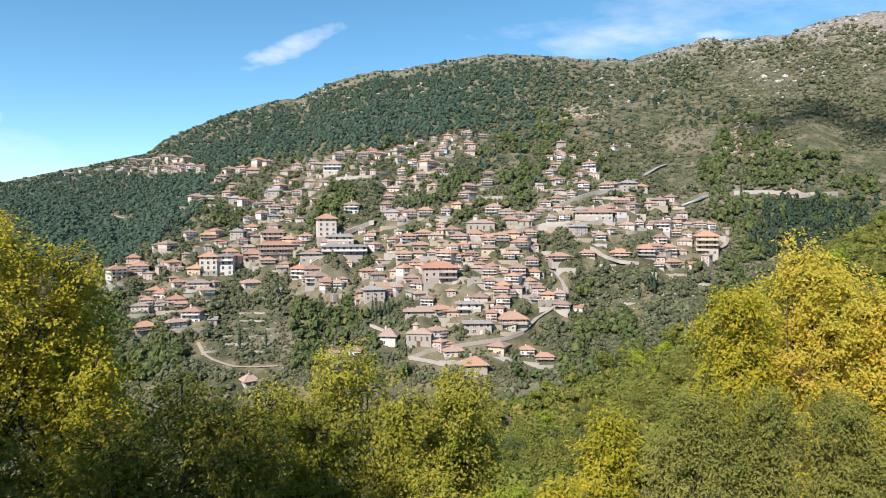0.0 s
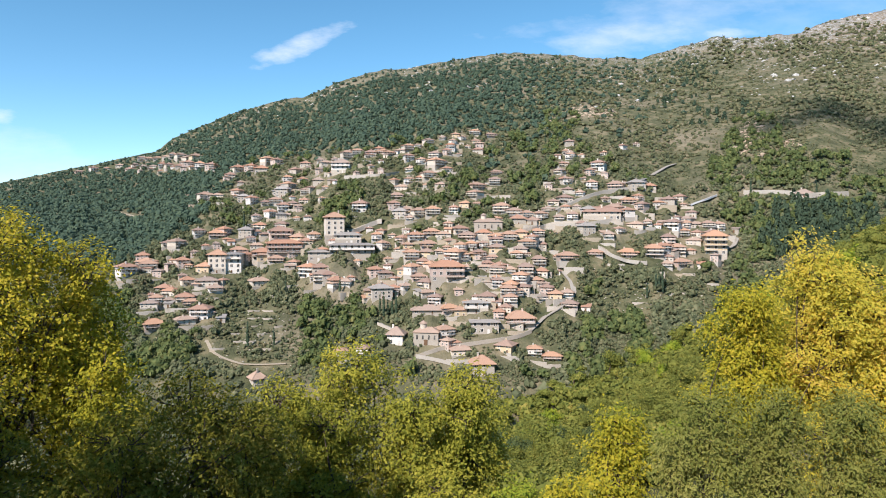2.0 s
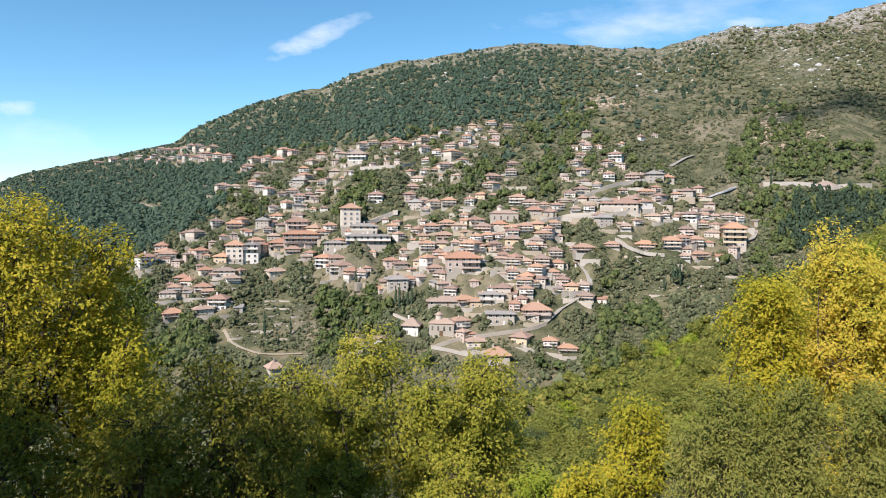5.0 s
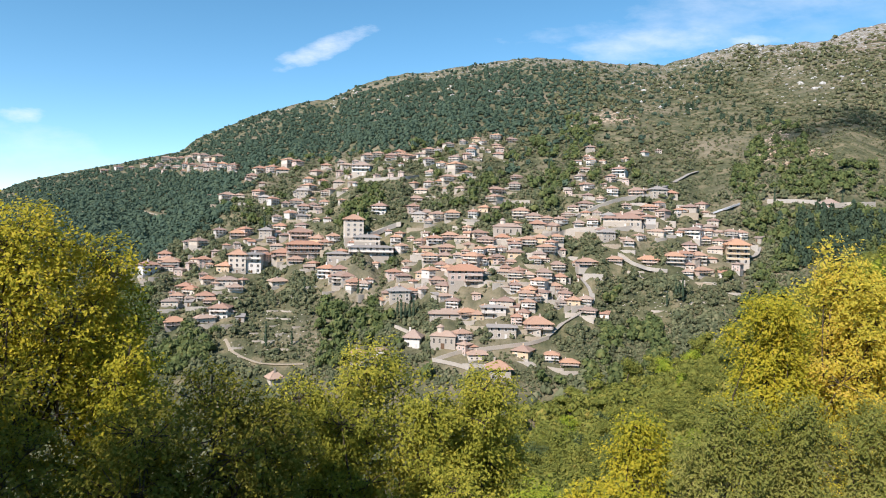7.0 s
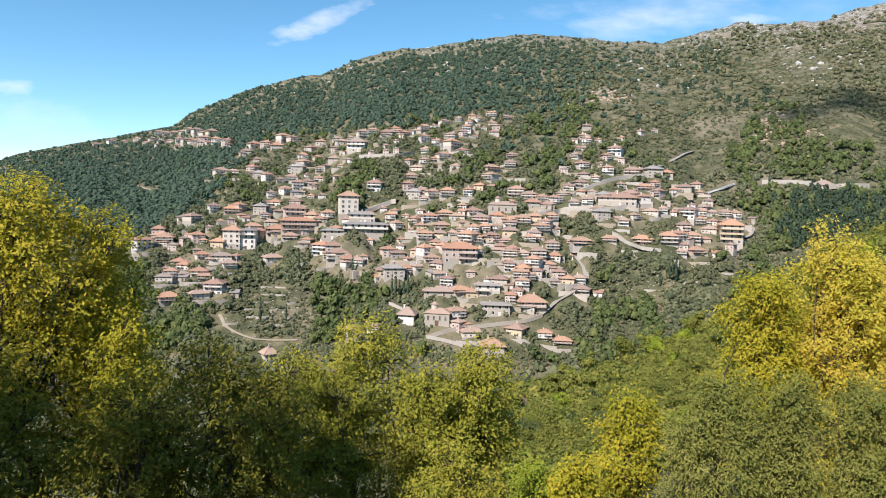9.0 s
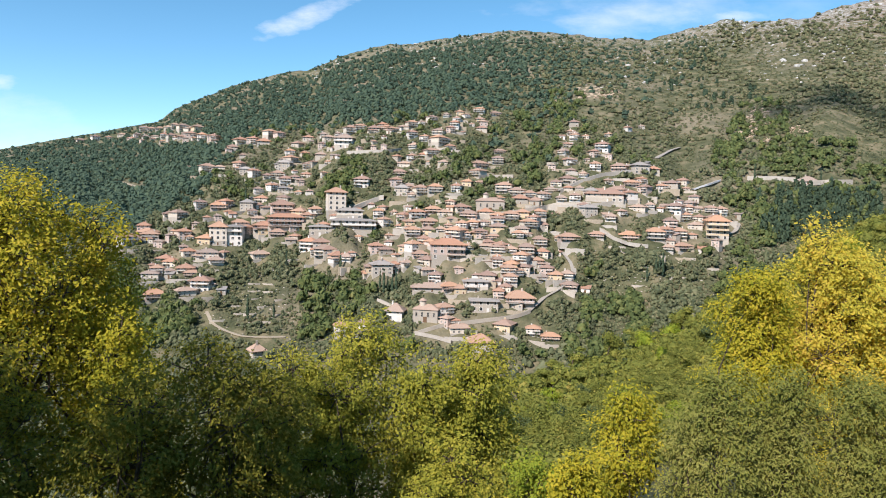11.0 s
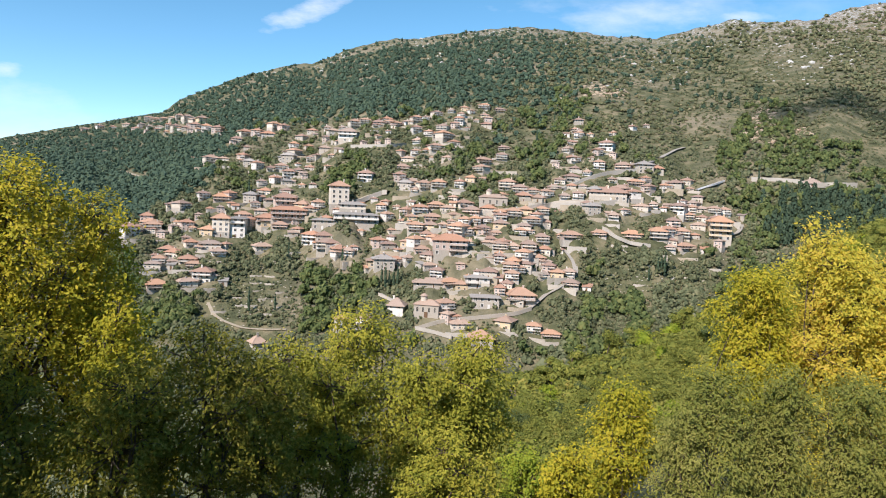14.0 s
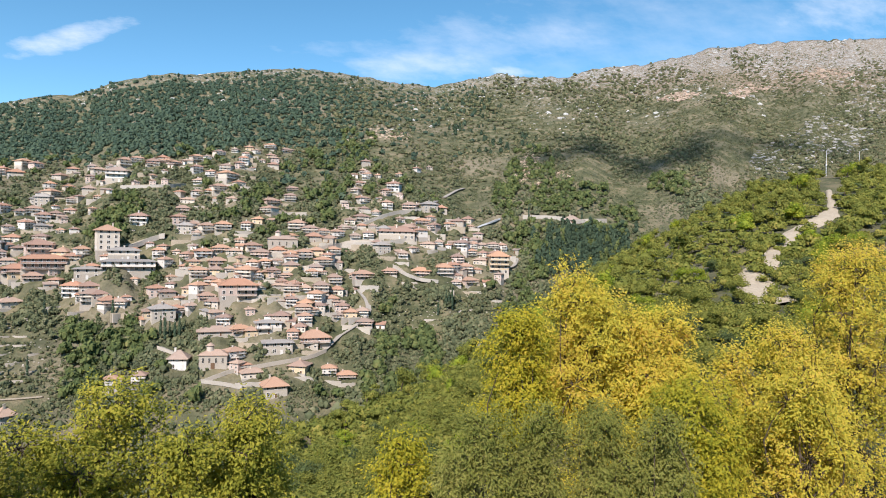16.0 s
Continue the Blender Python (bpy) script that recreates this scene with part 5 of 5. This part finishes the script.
def street_lamp(u, y, h):
    """A steel street lamp with an outreach arm, a box on its post and a flat lantern."""
    e = new("street_lamp")
    v, f = tube([(0, 0, -1), (0, 0, h * 0.5), (0, 0, h - 0.8)], [0.11, 0.09, 0.07], 10)
    mesh_object("post", v, f, METAL).parent = e
    arm = [(0, 0, h - 0.85), (0.12, 0, h - 0.4), (0.6, -0.1, h - 0.05), (1.9, -0.3, h + 0.35)]
    v, f = tube(arm, [0.07, 0.06, 0.05, 0.045], 8)
    a = mesh_object("arm", v, f, METAL)
    a.parent = e
    bm = bmesh.new()
    box(bm, 1.75, 2.75, -0.5, -0.12, h + 0.28, h + 0.5)
    bmesh.ops.bevel(bm, geom=bm.edges[:], offset=0.06, segments=2, affect="EDGES")
    lan = part("lantern", bm, METAL, a)
    bm = bmesh.new()
    box(bm, 1.95, 2.65, -0.45, -0.17, h + 0.24, h + 0.285)
    part("diffuser", bm, LENS, a)
    bm = bmesh.new()
    box(bm, -0.32, 0.05, -0.34, -0.08, h * 0.42, h * 0.42 + 0.75)
    bmesh.ops.bevel(bm, geom=bm.edges[:], offset=0.03, segments=1, affect="EDGES")
    part("box", bm, PAINTED, e)
    x = u * y
    z = float(near_height(np.array(x), np.array(y)))
    e.matrix_basis = pose(x, y, z, 0, 0, -12)
    return tagged(e, "grey steel street lamp with outreach arm by the road", "street lamp", "street lamps")


street_lamp(1.094, 163, 9.6)
street_lamp(1.178, 164, 8.6)

# ---- trees before the camera ----
def near_tree(name, x, y, lobes, leaves, leaf, width, mat, seed, label, category="tree", droop=0.5, trunk=0.12, twiggy=0.5):
    """A tree or large shrub: trunk, limbs to each lobe of the crown, and leaves in drooping sprays.
    lobes: (x, y, z, radius across, radius up) in metres from the camera's spot."""
    r = np.random.RandomState(seed)
    z0 = float(near_height(np.array(x), np.array(y)))
    e = new(name)
    e.matrix_basis = pose(x, y, z0)
    root = np.array([x, y, z0])
    cen = np.mean([l[:3] for l in lobes], axis=0) - root
    fork = np.array([cen[0] * 0.4, cen[1] * 0.4, max(0.5, cen[2] * 0.55)])
    v, f = tube(bent((0, 0, -0.6), fork, seed), np.linspace(trunk, trunk * 0.7, 6), 9)
    mesh_object("trunk", v, f, BARK).parent = e
    vs, fs, at = [], [], 0
    total = sum(l[3] ** 2 * l[4] for l in lobes)
    lv, lf, la = [], [], 0
    for k, (lx, ly, lz, ra, ru) in enumerate(lobes):
        c = np.array([lx, ly, lz]) - root
        v, f = tube(bent(fork, c, seed + k), np.linspace(trunk * 0.4 * min(1.0, ra), 0.01, 6), 6)
        vs.append(v), fs.append(f + at)
        at += len(v)
        n = max(40, int(leaves * ra ** 2 * ru / total))
        per = 22
        m = max(3, n // per)
        d = r.normal(size=(m, 3))
        d /= np.linalg.norm(d, axis=1)[:, None]
        d[:, 2] = d[:, 2] * 0.9 + 0.12
        rad = r.uniform(0.35, 1.0, (m, 1)) ** 0.5 * r.uniform(0.85, 1.12, (m, 1))
        tips = c + d * rad * np.array([ra, ra, ru])
        for q in r.choice(m, min(m, int(5 + twiggy * m * 0.25)), replace=False):
            v, f = tube(bent(c + (tips[q] - c) * 0.1, tips[q], seed + q, 0.08, 4), np.linspace(0.018, 0.005, 4), 3)
            vs.append(v), fs.append(f + at)
            at += len(v)
        spray = d + r.normal(size=(m, 3)) * 0.5 - np.array([0, 0, droop])
        spray /= np.linalg.norm(spray, axis=1)[:, None]
        s = r.uniform(-0.6, 1.0, (m, per, 1)) * leaf * 3.2
        pos = tips[:, None] + spray[:, None] * s + r.normal(size=(m, per, 3)) * leaf * 0.85
        nor = d[:, None] * 0.55 + np.array([-0.2, -0.4, 0.65]) + r.normal(size=(m, per, 3)) * 0.5
        alo = spray[:, None] + r.normal(size=(m, per, 3)) * 0.7 - np.array([0, 0, droop * 0.6])
        size = leaf * r.uniform(0.6, 1.3, m * per)
        v, f = quads_at(pos.reshape(-1, 3), nor.reshape(-1, 3), alo.reshape(-1, 3), size, size * width)
        lv.append(v), lf.append(f + la)
        la += len(v)
    mesh_object("limb", np.concatenate(vs), np.concatenate(fs), BARK).parent = e
    mesh_object("foliage", np.concatenate(lv), np.concatenate(lf), mat, smooth=False).parent = e
    return tagged(e, label, category)


def crown(u, v0, v1, y, half, n, seed, ru=None):
    """Lobes of an uneven crown at the bearing u between the height tangents v0 and v1, so many metres ahead."""
    r = random.Random(seed)
    top, low = v1 * y, v0 * y
    out = []
    for i in range(n):
        k = (i + 0.5) / n
        z = low + (top - low) * k
        reach = half * math.sqrt(max(0.08, 1 - (max(0.0, k - 0.35) / 0.68) ** 2))
        rad = half * r.uniform(0.33, 0.5)
        a = r.uniform(0, 6.28)
        q = max(0.0, reach - rad * 0.7) * r.uniform(0.4, 1.0)
        out.append((u * y + math.cos(a) * q, y + math.sin(a) * q, min(z, top - rad * 0.75), rad, rad * r.uniform(0.8, 1.05)))
    out.append((u * y, y, low + (top - low) * 0.5, half * 0.6, (top - low) * 0.35))
    return out


near_tree("walnut_tree", -10.0, 14.0, crown(-0.71, -0.46, 0.012, 14, 3.0, 34, 1), 47000, 0.096, 0.52, LIME, 11, "tall walnut tree with yellow-green autumn leaves", trunk=0.2)
near_tree("walnut_tree", -8.3, 14.6, crown(-0.57, -0.46, -0.03, 14.6, 1.5, 18, 41), 17000, 0.092, 0.52, LIME, 41, "slimmer walnut tree with yellow-green leaves", trunk=0.14)
near_tree("walnut_tree", -13.5, 15.0, crown(-0.92, -0.46, -0.02, 15, 3.2, 18, 2), 18100, 0.111, 0.52, LIME, 12, "yellow-green walnut tree behind another walnut", trunk=0.18)
# added out of view, only to throw dappled shade on the shrubs ahead
near_tree("walnut_tree", -9.0, 4.0, [(-9.0, 4.0, 4.4, 2.4, 1.6), (-8.0, 4.2, 2.6, 2.2, 1.6), (-10.4, 3.6, 2.2, 2.3, 1.8), (-9.0, 4.4, 0.8, 2.3, 1.6)], 6200, 0.17, 0.5, LIME, 42, "unseen walnut tree added on the verge to shade the shrubs", trunk=0.2)
# a second unseen tree, added so the lower left walnut falls into shadow
near_tree("walnut_tree", -14.6, 3.6, [(-14.6, 3.6, 3.6, 2.6, 1.6), (-13.2, 3.8, 2.0, 2.4, 1.6), (-16.2, 3.4, 1.8, 2.4, 1.7), (-14.6, 4.0, 0.2, 2.5, 1.6)], 13000, 0.19, 0.5, LIME, 43, "unseen broad walnut tree added on the verge to shade the walnuts", trunk=0.2)
near_tree("shaded_shrub", -4.6, 11.5, crown(-0.40, -0.55, -0.245, 11.5, 1.5, 12, 3), 14800, 0.074, 0.52, SHADY, 13, "green leafy shrub darkened as in deep shade", "shrub")
near_tree("shaded_shrub", -3.7, 12.0, crown(-0.32, -0.55, -0.275, 12, 1.2, 10, 4), 10700, 0.074, 0.52, SHADY, 14, "green shrub beside a walnut, darkened for shade", "shrub")
near_tree("shaded_shrub", -6.0, 10.5, crown(-0.55, -0.6, -0.30, 10.5, 1.5, 10, 5), 11500, 0.081, 0.52, SHADY, 15, "low shrub below the walnut tree, darkened for shade", "shrub")
near_tree("bushy_tree", -2.6, 15.5, crown(-0.165, -0.5, -0.195, 15.5, 1.9, 16, 6), 19800, 0.089, 0.52, BUSHY, 16, "bushy young tree with olive and yellow leaves")
near_tree("bushy_tree", -3.7, 15.0, crown(-0.255, -0.5, -0.25, 15, 1.4, 11, 7), 11500, 0.089, 0.52, BUSHY, 17, "bushy tree with yellowing leaves")
near_tree("bushy_tree", 0.5, 15.8, crown(0.03, -0.5, -0.222, 15.8, 1.55, 14, 8), 16500, 0.089, 0.52, BUSHY, 18, "rounded young tree with olive-green leaves")
near_tree("bushy_tree", -1.0, 15.0, crown(-0.065, -0.5, -0.26, 15, 1.3, 10, 9), 11500, 0.089, 0.52, BUSHY, 19, "leafy young tree between two others")
near_tree("fresh_shrub", -0.5, 11.5, crown(-0.03, -0.6, -0.385, 11.5, 1.1, 9, 10), 10700, 0.067, 0.52, BUSHY, 20, "light green shrub low on the bank", "shrub")
near_tree("golden_tree", 10.7, 18.9, crown(0.585, -0.42, -0.052, 18.2, 2.3, 26, 11) + [(10.0, 18.7, -0.5, 0.45, 0.5), (10.3, 18.6, -1.0, 0.7, 0.6)], 46000, 0.1, 0.5, GOLD, 21, "golden yellow walnut tree in autumn leaf", trunk=0.17)
near_tree("golden_tree", 8.0, 17.8, crown(0.455, -0.4, -0.098, 17.8, 1.45, 14, 12), 20000, 0.096, 0.5, LIME, 22, "lime green young walnut beside a golden one")
near_tree("golden_tree", 13.6, 18.0, crown(0.75, -0.45, -0.10, 18, 1.8, 16, 13), 30000, 0.1, 0.5, GOLD, 23, "golden yellow tree lower than its neighbours")
near_tree("golden_tree", 21.5, 18.5, crown(1.19, -0.5, 0.025, 18.5, 2.9, 26, 14), 46000, 0.1, 0.5, GOLD, 24, "tall golden walnut tree at the end of the row", trunk=0.17)
near_tree("golden_tree", 16.5, 16.5, crown(1.02, -0.5, -0.13, 16.5, 2.0, 16, 15), 28000, 0.096, 0.5, GOLD, 25, "yellow-leaved spreading tree before taller ones")
near_tree("golden_tree", 12.0, 17.6, crown(0.67, -0.45, -0.10, 17.6, 1.7, 14, 51), 22000, 0.1, 0.5, GOLD, 51, "golden tree filling the row of walnuts")
near_tree("golden_tree", 15.6, 17.4, crown(0.90, -0.5, -0.17, 17.4, 1.6, 14, 52), 20000, 0.1, 0.5, GOLD, 52, "golden tree with some green leaves in the row")
near_tree("golden_tree", 11.6, 14.0, crown(0.83, -0.6, -0.22, 14, 1.7, 12, 53), 18000, 0.092, 0.52, LIME, 53, "yellow-green young tree low before the golden row")
near_tree("golden_tree", 15.0, 14.0, crown(1.08, -0.6, -0.2, 14, 1.8, 12, 54), 18000, 0.092, 0.52, GOLD, 54, "low golden tree at the edge of the bank")
near_tree("olive_shrub", 8.9, 11.6, crown(0.75, -0.65, -0.27, 11.6, 1.15, 12, 55), 19500, 0.074, 0.36, OLIVE, 55, "grey-green shrub with fine narrow leaves", "shrub", twiggy=0.15)
near_tree("shaded_shrub", -8.2, 10.6, crown(-0.78, -0.7, -0.24, 10.6, 1.7, 12, 56), 14000, 0.09, 0.52, SHADY, 56, "undergrowth beneath the walnut tree, darkened for shade", "shrub")
near_tree("shaded_shrub", -7.0, 13.2, crown(-0.53, -0.55, -0.2, 13.2, 1.3, 12, 57), 12000, 0.09, 0.52, LIME, 57, "leafy undergrowth between walnut and shrubs", "shrub")
near_tree("olive_shrub", 5.0, 12.0, crown(0.40, -0.6, -0.262, 12, 1.15, 12, 16), 27100, 0.074, 0.36, OLIVE, 26, "grey-green olive-like shrub with narrow leaves", "shrub", twiggy=0.15)
near_tree("olive_shrub", 6.2, 12.2, crown(0.50, -0.6, -0.255, 12.2, 1.0, 11, 17), 22200, 0.074, 0.36, OLIVE, 27, "dense grey-green shrub with narrow leaves", "shrub", twiggy=0.15)
near_tree("olive_shrub", 7.8, 12.4, crown(0.63, -0.6, -0.262, 12.4, 1.25, 12, 18), 24700, 0.074, 0.36, OLIVE, 28, "dark grey-green shrub below golden trees", "shrub", twiggy=0.15)
near_tree("yellow_sapling", 3.6, 13.8, crown(0.258, -0.52, -0.284, 13.8, 0.95, 12, 19), 6900, 0.089, 0.52, LIME, 29, "yellow-green sapling on the bank")
near_tree("yellow_sapling", 2.6, 12.5, crown(0.19, -0.55, -0.40, 12.5, 0.95, 8, 20), 8200, 0.081, 0.52, LIME, 30, "low yellowing sapling on the bank")
near_tree("yellow_sapling", 10.5, 13.0, crown(0.80, -0.6, -0.25, 13, 1.6, 12, 21), 17000, 0.092, 0.52, LIME, 31, "yellow-leaved young tree low on the bank")
near_tree("yellow_sapling", 1.6, 13.5, crown(0.115, -0.55, -0.405, 13.5, 0.9, 8, 22), 7400, 0.074, 0.52, FRESH, 32, "yellow-green sapling at the foot of the bank")
# one slim conifer on the slope below
v, f = clump([(np.array([0, 0, 1.0 + 0.9 * i]), np.array([1, 1, 0.5]) * (1.5 - 0.22 * i)) for i in range(7)], 1800, 0.26, 900, core=0.5)
con = new("conifer")
c = mesh_object("crown", v, f, FRESH, smooth=False)
c.parent = con
tv, tf = tube([(0, 0, -1), (0, 0, 3), (0, 0, 7)], [0.16, 0.12, 0.03])
mesh_object("trunk", tv, tf, BARK).parent = con
cx, cy, cz = near_hit(0.16, -0.35)
con_size = 0.078 * cy / 6.9
con.matrix_basis = pose(cx, cy, cz) @ Matrix.Diagonal((con_size, con_size, con_size, 1))
tagged(con, "slim light green conifer on the wooded slope", "tree")


# ---- an unseen cloud added overhead, whose shadow lies on the eastern slope ----
def shading_cloud(u, v, away, along, across_):
    """Loose puffs high over the valley, on the sun's side of the slope, out of view."""
    r = np.random.RandomState(31)
    foot = hill(np.array(u), np.array(v)) + np.array(sun_dir) * away
    vs, fs, at = [], [], 0
    for i in range(34):
        q = r.normal(size=3) * np.array([along, across_, 9.0])
        w = ICO1[0] * (1 + r.uniform(-0.2, 0.2, (len(ICO1[0]), 1))) * r.uniform(8, 17) * [1.3, 1.0, 0.7] + foot + q
        vs.append(w)
        fs.append(ICO1[1] + at)
        at += len(w)
    m, n, l, b_ = material("cloud_white", 1.0, 0.0)
    b_.inputs["Base Color"].default_value = (0.9, 0.9, 0.9, 1)
    ob = mesh_object("cloud", np.concatenate(vs), np.concatenate(fs), m)
    return tagged(ob, "loose white cloud added out of view to shade the slope", "cloud", kind="structure")


shading_cloud(0.725, 0.175, 4200, 60, 46)
